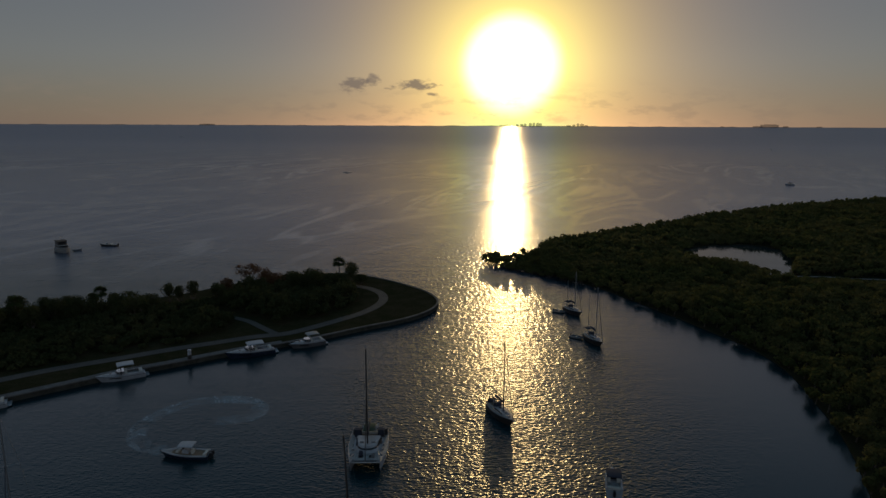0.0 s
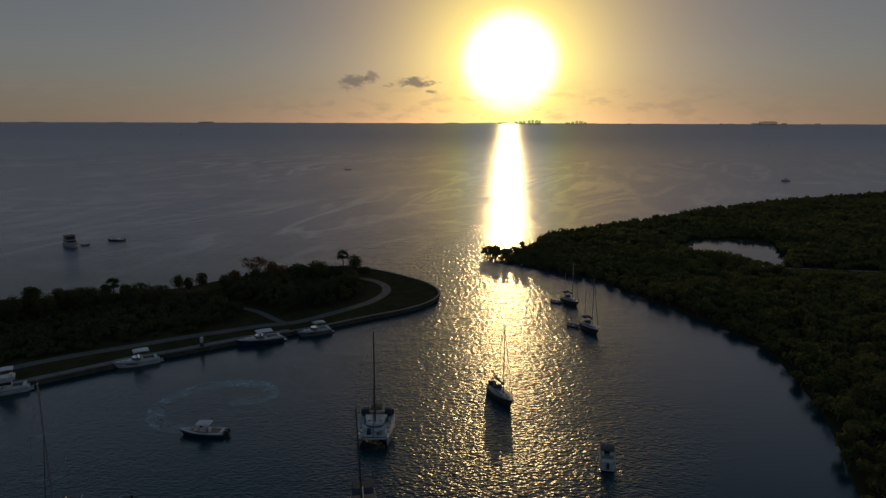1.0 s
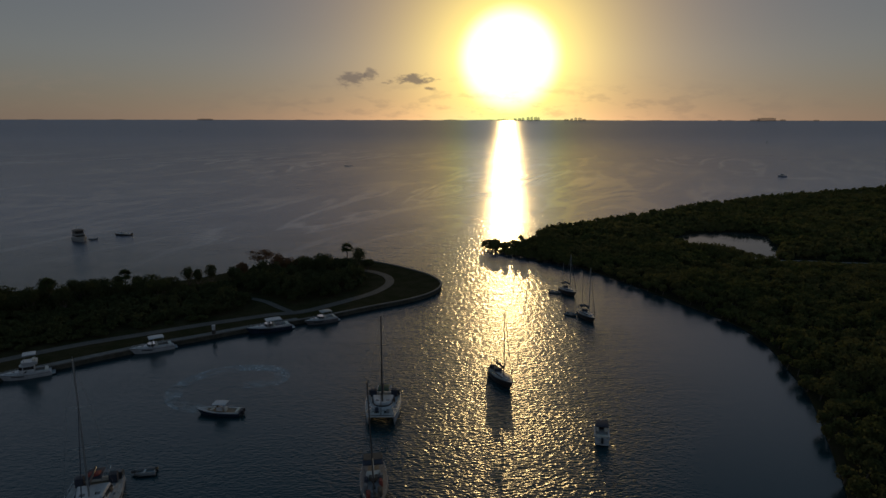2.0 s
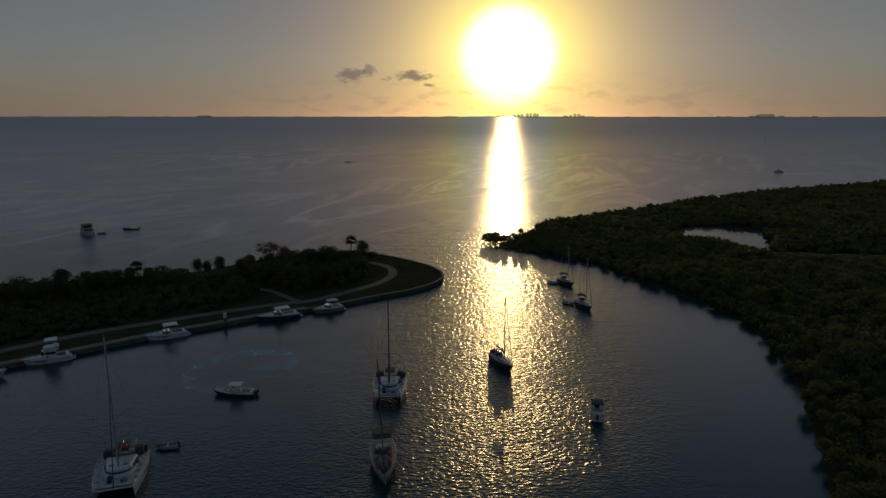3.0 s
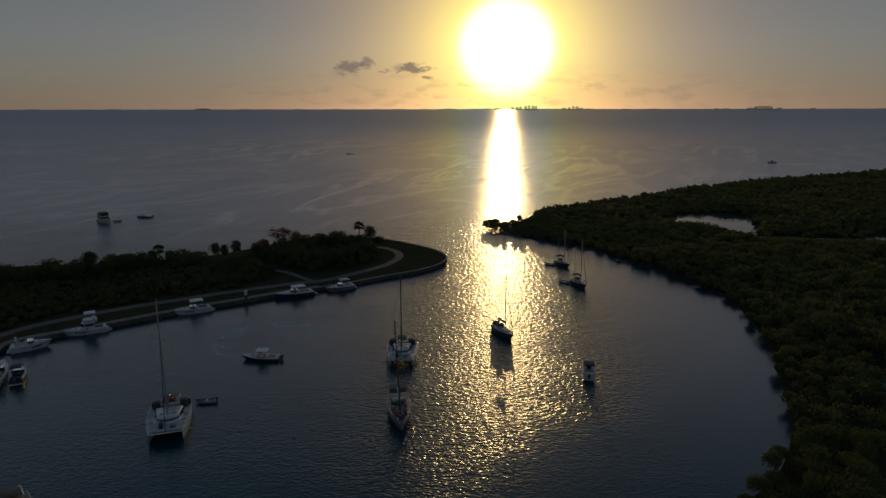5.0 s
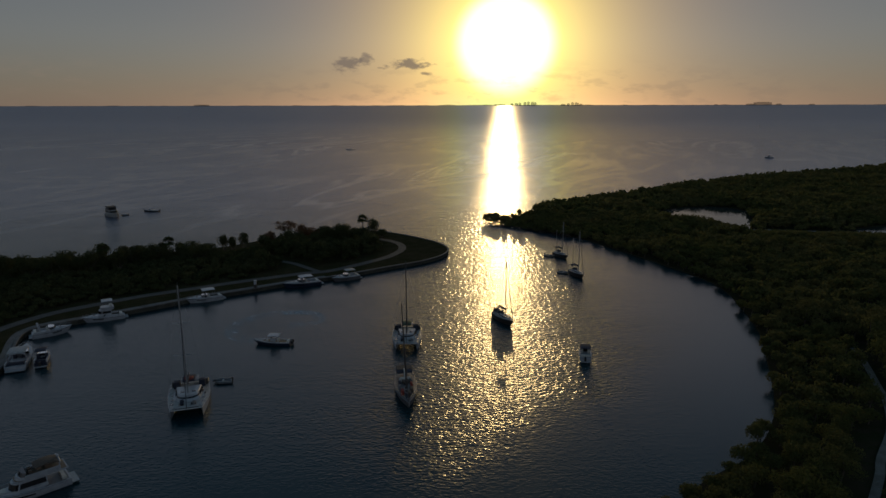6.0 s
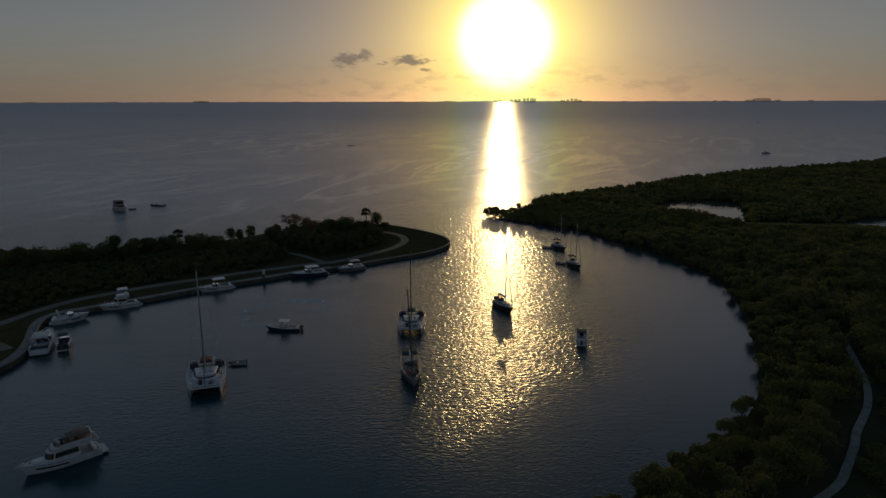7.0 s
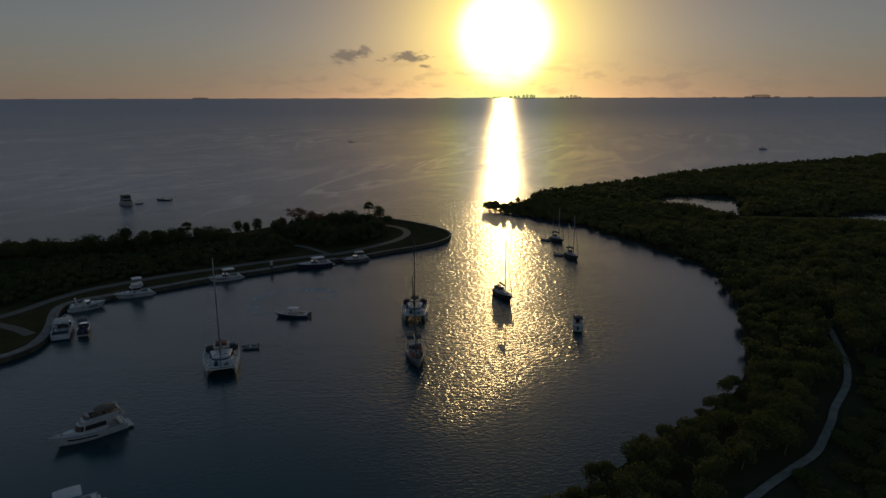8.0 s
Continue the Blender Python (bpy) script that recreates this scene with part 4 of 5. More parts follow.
def cruiser(m, L=9.5, B=3.1, hull_mat=GELCOAT, label="", hardtop=0, fly=False, arch=True, low=False, name="motor_cruiser", category="motorboat", group="boats along the seawall", canvas=None, engines=0, top_mat=None, well=None):
    """A motor cruiser: forward cabin, windscreen, open cockpit, and a top of one kind or another."""
    b = thing(name, m, label, category, group)
    h = Hull(L, B, 0.95, 1.55 if not low else 1.2, 0.9, 2.0, 1.2, 0.45)
    part("hull", h.shape(), hull_mat, b)
    part("rub_rail", h.stripe(0.86, 0.93), DARKHULL, b)
    part("deck", h.deck(0.42, 0.97, 0.1), GELCOAT, b)
    s = lambda u: -L / 2 + u * L
    zc = h.sheer(0.6)
    fore = rounded(s(0.5), s(0.9), B * 0.36, B * 0.2, 6, 1.0)
    part("foredeck", Shape().prism(fore, zc, zc + 0.42, 0.8, -0.25), GELCOAT, b, bevel=0.06)
    part("fore_hatch", Shape().box(s(0.7) - 0.25, s(0.7) + 0.25, -0.25, 0.25, zc + 0.4, zc + 0.47), TINTED, b)
    part("hull_window", h.stripe(0.58, 0.75, 0.5, 0.75, 6), TINTED, b)
    screen = rounded(s(0.46), s(0.62), B * 0.4, B * 0.34, 6, 0.7)
    glass = part("windscreen", Shape().prism(screen, zc + 0.25, zc + 0.8, 0.88, -0.35), TINTED, b, "dark raked windscreen")
    top = [(x * 1.0 - 0.33, y * 0.9) for x, y in screen]
    part("screen_frame", Shape().prism(top, zc + 0.79, zc + 0.84, 0.99), STEEL, glass)
    # cockpit: coamings, floor, seats
    part("cockpit_floor", Shape().box(s(0.05), s(0.47), -B * 0.38, B * 0.38, h.stern - 0.1, h.stern + 0.06), well or CREAM, b)
    for y in (-1, 1):
        part("coaming", Shape().box(s(0.03), s(0.5), y * B * 0.43 - 0.13, y * B * 0.43 + 0.13, h.stern - 0.05, h.stern + 0.42), GELCOAT, b, bevel=0.05)
    part("aft_bench", Shape().prism([(s(0.05), -B * 0.36), (s(0.12), -B * 0.36), (s(0.12), B * 0.36), (s(0.05), B * 0.36)], h.stern + 0.05, h.stern + 0.48), well or SEATVINYL, b, bevel=0.06)
    for y in (-0.7, 0.7):
        part("helm_seat", Shape().prism([(s(0.36), y - 0.3), (s(0.42), y - 0.3), (s(0.42), y + 0.3), (s(0.36), y + 0.3)], h.stern + 0.05, h.stern + 0.95, 0.9), well or SEATVINYL, b, bevel=0.06)
    part("swim_platform", Shape().prism([(s(-0.075), -B * 0.4), (s(0.01), -B * 0.43), (s(0.01), B * 0.43), (s(-0.075), B * 0.4)], 0.22, 0.36), GELCOAT, b, bevel=0.04)
    rail(b, h, 0.5, 0.96, 0.5, 5, 0.018, "bow_rail")
    if arch:
        z0 = h.stern + 0.4
        pts = [(s(0.22), -B * 0.42, z0), (s(0.17), -B * 0.38, z0 + 1.2), (s(0.165), -B * 0.2, z0 + 1.45), (s(0.165), B * 0.2, z0 + 1.45), (s(0.17), B * 0.38, z0 + 1.2), (s(0.22), B * 0.42, z0)]
        part("radar_arch", Shape().tube(pts, 0.13, 6), GELCOAT, b)
        part("radar_dome", Shape().prism([(s(0.165) + 0.28 * math.cos(a), 0.28 * math.sin(a)) for a in (2 * math.pi * i / 10 for i in range(10))], z0 + 1.55, z0 + 1.75, 0.8), GELCOAT, b, bevel=0.04)
    if canvas:
        canopy_on_posts(b, s(0.18), s(0.5), B * 0.4, h.stern + 0.4, h.stern + 2.0, canvas, "canvas_top")
    if hardtop:
        canopy_on_posts(b, s(0.22), s(0.56), B * 0.42, h.stern + 0.4, h.stern + hardtop, top_mat or GELCOAT, "hardtop", 0.07, 0.1)
        part("bulkhead", Shape().box(s(0.48), s(0.5), -B * 0.36, B * 0.36, h.stern, h.stern + hardtop * 0.85), TINTED, b, "dark glazed cabin bulkhead")
    if fly:
        house = rounded(s(0.3), s(0.62), B * 0.4, B * 0.36, 6, 0.7)
        cabin = part("deck_house", Shape().prism(house, h.stern + 0.2, h.stern + 2.0, 0.88, -0.25), GELCOAT, b, bevel=0.06)
        window_band(cabin, house, h.stern + 0.2, h.stern + 2.0, 0.88, -0.25, k0=0.5, k1=0.86)
        window_band(cabin, house, h.stern + 0.2, h.stern + 2.0, 0.88, -0.25, k0=0.5, k1=0.88, front=True)
        bridge = rounded(s(0.24), s(0.54), B * 0.38, B * 0.33, 6, 0.6)
        up = part("flybridge", Shape().prism(bridge, h.stern + 2.0, h.stern + 2.75, 1.04), GELCOAT, b, bevel=0.06)
        part("bridge_seat", Shape().box(s(0.27), s(0.33), -B * 0.2, B * 0.2, h.stern + 2.7, h.stern + 3.15), SEATVINYL, up)
        canopy_on_posts(up, s(0.25), s(0.5), B * 0.36, h.stern + 2.7, h.stern + 4.4, GELCOAT, "hardtop", 0.06, 0.1)
    for k in range(engines):
        outboard(b, s(0) - 0.1, (k - (engines - 1) / 2) * 0.7, 0.55)
    return b


def centre_console(m, label):
    """An open fishing boat with a T-top and twin engines."""
    L, B = 8.6, 2.7
    b = thing("motorboat", m, label, "motorboat", "boats at anchor")
    h = Hull(L, B, 0.85, 1.35, 0.88, 2.0, 1.0, 0.4)
    part("hull", h.shape(), NAVY, b, "dark blue hull")
    part("hull_stripe", h.stripe(0.9, 0.97), GELCOAT, b, "white band along the hull's edge")
    s = lambda u: -L / 2 + u * L
    part("cockpit_floor", h.deck(0.06, 0.86, 0.28, 0.02, 0.06), TEAK, b, "shaded brown cockpit floor")
    for side in (1, -1):
        rings = []
        for i in range(13):
            u = 0.02 + 0.96 * i / 12
            p, q = h.at(u, side, 0.0, 0.0), h.at(u, side, 0.28, 0.0)
            rings.append([p, (p[0], p[1], p[2] + 0.16), (q[0], q[1], q[2] + 0.16), q])
        part("gunwale", Shape().rings(rings), GELCOAT, b)
    part("casting_deck", h.deck(0.74, 0.95, 0.2, 0.1, 0.1), CREAM, b)
    part("console", Shape().prism(rounded(s(0.4), s(0.56), 0.5, 0.45, 4, 0.3), 0.85, 2.0, 0.82, -0.1), GELCOAT, b, bevel=0.06)
    part("windscreen", Shape().prism(rounded(s(0.5), s(0.545), 0.45, 0.4, 4, 0.2), 1.98, 2.4, 0.85, -0.15), TINTED, b)
    part("leaning_post", Shape().prism([(s(0.31), -0.55), (s(0.36), -0.55), (s(0.36), 0.55), (s(0.31), 0.55)], 0.85, 1.75, 0.95), SEATVINYL, b, bevel=0.06)
    part("aft_bench", Shape().box(s(0.04), s(0.1), -0.95, 0.95, 0.85, 1.3), SEATVINYL, b, bevel=0.05)
    part("cooler_seat", Shape().box(s(0.6), s(0.67), -0.4, 0.4, 0.95, 1.4), SEATVINYL, b, bevel=0.05)
    canopy_on_posts(b, s(0.3), s(0.6), 1.1, 0.9, 2.95, GELCOAT, "t_top", 0.06, 0.08)
    for y in (-0.4, 0.4):
        outboard(b, s(0) - 0.15, y, 0.55, 1.1)
    return b


def dinghy(m, label, L=3.2):
    """An inflatable tender with a small engine."""
    b = thing("dinghy", m, label, "dinghy", "tenders")
    w = L * 0.22
    path = [(-L / 2, w, 0.25), (L * 0.1, w, 0.27), (L * 0.33, w * 0.75, 0.33), (L / 2, 0, 0.42), (L * 0.33, -w * 0.75, 0.33), (L * 0.1, -w, 0.27), (-L / 2, -w, 0.25)]
    part("inflatable_tube", Shape().tube(path, L * 0.075, 9), RUBBER, b, smooth=True)
    part("floor", Shape().prism([(-L * 0.46, -w), (L * 0.2, -w), (L * 0.36, 0), (L * 0.2, w), (-L * 0.46, w)], 0.02, 0.16), GREYHULL, b)
    part("transom", Shape().box(-L * 0.45, -L * 0.42, -w, w, 0.1, 0.55), GREYHULL, b)
    part("thwart", Shape().box(-L * 0.05, L * 0.05, -w, w, 0.36, 0.42), GREYHULL, b)
    outboard(b, -L * 0.47, 0, 0.45, 0.6)
    return b


def skiff(m, label, L=6.0, mat=GREYHULL, console=True):
    """A small open motorboat, low in the water."""
    b = thing("skiff", m, label, "motorboat", "boats out in the bay")
    h = Hull(L, L * 0.33, 0.6, 0.95, 0.86, 2.0, 0.7, 0.3)
    part("hull", h.shape(12), mat, b)
    part("inner_floor", h.deck(0.06, 0.85, 0.18, 0.02, 0.05), CREAM, b)
    part("bench", Shape().box(-L * 0.2, -L * 0.1, -L * 0.13, L * 0.13, 0.6, 1.0), SEATVINYL, b, bevel=0.04)
    if console:
        part("console", Shape().prism(rounded(L * 0.0, L * 0.14, 0.4, 0.35, 4, 0.2), 0.65, 1.55, 0.85), GELCOAT, b, bevel=0.04)
    outboard(b, -L / 2 - 0.1, 0, 0.45)
    return b


def flybridge_yacht(m, label):
    """A large white motor yacht with a long saloon and an open upper bridge under a brown awning."""
    L, B = 14.5, 4.4
    b = thing("motor_yacht", m, label, "yacht", "boats at anchor")
    h = Hull(L, B, 1.25, 2.1, 0.9, 2.1, 1.7, 0.7)
    part("hull", h.shape(22), GELCOAT, b)
    part("hull_window", h.stripe(0.5, 0.68, 0.42, 0.82, 10), TINTED, b, "long dark window in the hull")
    part("rub_rail", h.stripe(0.9, 0.95), STEEL, b)
    part("boot_top", h.stripe(0.03, 0.1), NAVY, b)
    part("deck", h.deck(0.3, 0.97, 0.1), GELCOAT, b)
    part("cockpit_floor", h.deck(0.02, 0.3, 0.2, 0.03), RUBBER, b)
    s = lambda u: -L / 2 + u * L
    zc = h.sheer(0.55)
    fore = rounded(s(0.6), s(0.92), B * 0.34, B * 0.2, 6, 1.4)
    part("foredeck", Shape().prism(fore, zc + 0.05, zc + 0.55, 0.82, -0.35), GELCOAT, b, bevel=0.08)
    part("sun_pad", Shape().prism(rounded(s(0.7), s(0.82), 0.9, 0.75, 4, 0.4), zc + 0.52, zc + 0.66, 0.95), SEATVINYL, b, bevel=0.05)
    for u in (0.66, 0.85):
        part("fore_hatch", Shape().box(s(u) - 0.25, s(u) + 0.25, -0.25, 0.25, zc + 0.5, zc + 0.6), TINTED, b)
    house = rounded(s(0.26), s(0.7), B * 0.41, B * 0.36, 8, 1.3)
    z0, z1 = h.sheer(0.4), h.sheer(0.4) + 1.75
    saloon = part("saloon", Shape().prism(house, z0, z1, 0.86, -0.55), GELCOAT, b, bevel=0.07)
    window_band(saloon, house, z0, z1, 0.86, -0.55, k0=0.38, k1=0.86)
    window_band(saloon, house, z0, z1, 0.86, -0.55, k0=0.36, k1=0.9, front=True, grow=1.015)
    deck2 = rounded(s(0.02), s(0.62), B * 0.42, B * 0.36, 6, 1.1)
    up = part("flybridge", Shape().prism(deck2, z1, z1 + 0.22, 1.0), GELCOAT, b, bevel=0.05)
    for side in (1, -1):
        part("bridge_coaming", Shape().prism([(s(0.1), side * B * 0.4), (s(0.5), side * B * 0.36), (s(0.5), side * (B * 0.36 - 0.14)), (s(0.1), side * (B * 0.4 - 0.14))], z1 + 0.2, z1 + 0.95), GELCOAT, up, bevel=0.04)
    part("bridge_front", Shape().prism(rounded(s(0.49), s(0.6), B * 0.36, B * 0.3, 6, 0.7), z1 + 0.2, z1 + 0.75, 0.9, -0.2), GELCOAT, up, bevel=0.05)
    part("bridge_screen", Shape().prism(rounded(s(0.5), s(0.56), B * 0.34, B * 0.3, 6, 0.5), z1 + 0.74, z1 + 1.3, 0.88, -0.35), TINTED, up)
    part("bridge_bench", Shape().prism([(s(0.18), -B * 0.3), (s(0.26), -B * 0.3), (s(0.26), B * 0.3), (s(0.18), B * 0.3)], z1 + 0.2, z1 + 0.8), TAN, up, bevel=0.05)
    for y in (-0.6, 0.6):
        part("helm_seat", Shape().prism([(s(0.4), y - 0.32), (s(0.45), y - 0.32), (s(0.45), y + 0.32), (s(0.4), y + 0.32)], z1 + 0.2, z1 + 1.2, 0.9), TAN, up, bevel=0.05)
    part("bridge_table", Shape().box(s(0.3), s(0.35), -0.5, 0.5, z1 + 0.8, z1 + 0.86), TEAK, up)
    canopy_on_posts(up, s(0.1), s(0.38), B * 0.33, z1 + 0.2, z1 + 1.75, TAN, "awning", 0.3, 0.07)
    part("bridge_floor", Shape().prism([(p[0] * 0.97, p[1] * 0.9) for p in deck2], z1 + 0.22, z1 + 0.26), TEAK, up)
    arch = [(s(0.13), -B * 0.4, z1 + 0.2), (s(0.1), -B * 0.38, z1 + 1.5), (s(0.1), 0, z1 + 1.75), (s(0.1), B * 0.38, z1 + 1.5), (s(0.13), B * 0.4, z1 + 0.2)]
    part("radar_arch", Shape().tube(arch, 0.14, 6), GELCOAT, up)
    part("radar_dome", Shape().prism([(s(0.1) + 0.3 * math.cos(a), 0.3 * math.sin(a)) for a in (2 * math.pi * i / 10 for i in range(10))], z1 + 1.85, z1 + 2.1, 0.8), GELCOAT, up, bevel=0.04)
    part("aft_bench", Shape().prism([(s(0.05), -B * 0.36), (s(0.1), -B * 0.36), (s(0.1), B * 0.36), (s(0.05), B * 0.36)], 1.28, 1.75), SEATVINYL, b, bevel=0.05)
    part("swim_platform", Shape().prism([(s(-0.09), -B * 0.42), (s(0.01), -B * 0.44), (s(0.01), B * 0.44), (s(-0.09), B * 0.42)], 0.3, 0.48), GREYHULL, b, bevel=0.05)
    for side in (1, -1):
        part("aft_stair", Shape().prism([(s(0.0), side * B * 0.36), (s(0.06), side * B * 0.36), (s(0.06), side * B * 0.44), (s(0.0), side * B * 0.44)], 0.4, 1.3, 0.9), GELCOAT, b, bevel=0.04)
    rail(b, h, 0.34, 0.97, 0.7, 9, 0.02, "bow_rail")
    part("anchor", Shape().tube([(L / 2 - 0.6, 0, h.bow + 0.1), (L / 2 + 0.3, 0, h.bow + 0.05), (L / 2 + 0.2, 0, h.bow - 0.4)], 0.07, 5), STEEL, b)
    part("windlass", Shape().box(L / 2 - 1.3, L / 2 - 1.0, -0.2, 0.2, h.bow, h.bow + 0.3), STEEL, b, bevel=0.04)
    return b


def trawler(m, label):
    """A tall two-decked motor trawler."""
    L, B = 12.0, 4.2
    b = thing("trawler_yacht", m, label, "trawler", "boats out in the bay")
    h = Hull(L, B, 1.3, 2.2, 0.88, 2.3, 0.9, 0.8)
    part("hull", h.shape(), CREAM, b)
    part("deck", h.deck(0.03, 0.96, 0.15), TEAK, b)
    s = lambda u: -L / 2 + u * L
    house = rounded(s(0.08), s(0.68), B * 0.38, B * 0.34, 6, 0.8)
    low = part("deck_house", Shape().prism(house, 1.3, 3.5, 0.97, -0.1), CREAM, b, bevel=0.06)
    window_band(low, house, 1.3, 3.5, 0.97, -0.1, k0=0.45, k1=0.85)
    window_band(low, house, 1.3, 3.5, 0.97, -0.1, k0=0.45, k1=0.88, front=True)
    up = rounded(s(0.12), s(0.56), B * 0.36, B * 0.32, 6, 0.6)
    bridge = part("upper_house", Shape().prism(up, 3.5, 5.1, 0.95), DARKHULL, b, bevel=0.06)
    window_band(bridge, up, 3.5, 5.1, 0.95, 0.0, k0=0.4, k1=0.85)
    window_band(bridge, up, 3.5, 5.1, 0.95, 0.0, k0=0.4, k1=0.88, front=True)
    part("roof", Shape().prism(rounded(s(0.08), s(0.6), B * 0.41, B * 0.36, 6, 0.7), 5.1, 5.45, 0.86), TAN, b, bevel=0.05)
    part("signal_mast", Shape().tube([(s(0.3), 0, 5.3), (s(0.28), 0, 7.2)], 0.06, 6), SPAR, b)
    rail(b, h, 0.05, 0.96, 0.8, 8, 0.02)
    return b


# ---- boats at anchor ----


def heading(x, y, bow_x, bow_y):
    """Pose of a boat at x, y on the water with its bow towards the given direction."""
    return pose(x, y, 0.0, 0, 0, math.degrees(math.atan2(bow_y, bow_x)))


sailboat(heading(13.2, 98.8, 0.4, -1.0), 8.8, 3.0, 14.2, DARKHULL, DARKSPAR, CANVAS, None, "sloop with a dark hull and bare mast anchored mid-bay")
sailing_cat(heading(-8.5, 85.6, 0.03, -1.0), 10.2, 6.1, 17.6, DARKSPAR, CANVAS, "white sailing catamaran with dark mast and green awning", GREEN)
sailboat(heading(-7.3, 61.4, 0.13, -1.0) @ Matrix.Rotation(radians(2.2), 4, "X"), 12.6, 3.9, 16.6, MIDGREY, DARKSPAR, SAIL, CANVAS, "weathered grey-white sloop with red canvas bundles on deck", 0.0, RED)
sailing_cat(heading(-43.4, 57.9, 0.32, -1.0), 11.0, 6.5, 20.8, SPAR, CANVAS, "large white catamaran with red canvas and folded sails", CANVAS, RED)
dinghy(heading(-40.6, 66.3, -1.0, -0.18), "grey inflatable dinghy tied beside the catamaran")
flybridge_yacht(heading(-54.4, 32.7, -1.0, -0.95) @ Matrix.Diagonal((0.68, 0.74, 0.8, 1)), "white flybridge motor yacht with a brown awning")
centre_console(heading(-36.6, 84.9, -1.0, 0.03) @ Matrix.Diagonal((0.9, 0.9, 0.7, 1)), "dark-sided open motorboat with T-top and black engines")
cruiser(heading(27.2, 77.8, 0.2, 1.0), 6.4, 2.4, GELCOAT, "small white cabin cruiser with a hardtop", 1.5, False, False, True, "cabin_cruiser", "motorboat", "boats at anchor", None, 1, CANVAS)
sailboat(heading(38.1, 161.3, 0.42, -1.0), 7.8, 2.9, 11.5, DARKHULL, SPAR, CANVAS, CANVAS, "weathered sailboat with a bimini moored by the mangroves", 8.5)
dinghy(heading(34.3, 162.3, 0.9, -0.5), "dark inflatable dinghy trailing behind a sailboat")
sailboat(heading(38.4, 138.0, 0.25, -1.0), 8.2, 2.9, 13.2, DARKHULL, SPAR, CANVAS, CANVAS, "old two-masted sailboat with canvas covers near the mangroves", 10.5)
dinghy(heading(34.9, 141.0, 0.8, -0.6), "small grey dinghy tied beside the old sailboat")

cruiser(heading(-47.6, 14.0, -0.9, -0.6), 8.6, 3.0, GELCOAT, "white motor cruiser with a hardtop lying at anchor", 2.2, False, False, group="boats at anchor")

# ---- boats along the seawall ----
cruiser(heading(-28.7, 134.2, -1.0, -0.6), 8.4, 2.9, MIDGREY, "grey cuddy boat moored at the seawall", 0, False, False, True, canvas=CREAM)
cruiser(heading(-39.9, 128.0, -1.0, -0.55), 10.6, 3.2, NAVY, "dark-hulled cruiser with a white hardtop along the seawall", 1.9, False, False)
cruiser(heading(-61.7, 114.6, -1.0, -0.62) @ Matrix.Diagonal((1, 1, 0.9, 1)), 8.9, 3.0, GELCOAT, "white express cruiser with a hardtop along the seawall", 2.5, False, False)
cruiser(heading(-80.0, 100.2, -1.0, -0.6) @ Matrix.Diagonal((1, 1, 0.88, 1)), 9.0, 3.2, GELCOAT, "white sportfishing boat with a tall flybridge at the quay", 0, True, False)
cruiser(heading(-86.2, 90.9, 0.95, 0.62), 7.6, 3.2, GELCOAT, "white express cruiser with a radar arch at the quay", 0, False, True)
cruiser(heading(-83.6, 76.6, -0.42, 1.0), 11.5, 3.9, GELCOAT, "white cabin cruiser with pale canvas moored bow-on to the quay", 0, False, True, canvas=CREAM, well=CANVAS)
cruiser(heading(-79.0, 76.2, -0.42, 1.0), 7.0, 2.4, NAVY, "small dark motorboat with a canvas top beside the cruiser", 0, False, False, True, canvas=CANVAS, engines=1, well=CANVAS)

# ---- boats out in the open bay ----
trawler(heading(-149.5, 241, 0.7, -0.7) @ Matrix.Diagonal((0.8, 1.2, 0.82, 1)), "tall cream two-decked trawler with a brown upper deck")
dinghy(heading(-145.2, 243, -0.6, -0.4), "grey tender lying off the trawler")
skiff(heading(-138, 253.6, -1.0, 0.0), "dark low motorboat running across the bay", 7.5, DARKHULL)
skiff(heading(-103, 668, -1.0, 0.0), "small far motorboat on the open bay", 8.5)
far_skiff = skiff(heading(-901, 2157, -1.0, 0.0), "dark motorboat far out towards the horizon", 13.0, DARKHULL)
far_skiff.matrix_basis.translation.z = lift(2338.0)
cruiser(heading(302, 546, -1.0, 0.0), 8.0, 2.8, GELCOAT, "white motorboat crossing the far bay", 2.3, False, False, group="boats out in the bay")


def make_buoy():
    b = thing("channel_marker", pose(652, 1270, lift(1427.0)), "pale channel marker post standing far out", "marker")
    part("pile", Shape().tube([(0, 0, -1), (0, 0, 5)], 0.4, 8), SPAR, b)
    part("day_board", Shape().box(-0.9, 0.9, -0.1, 0.1, 3.4, 5.4), GELCOAT, b)


make_buoy()

# ---- trees of the park point ----


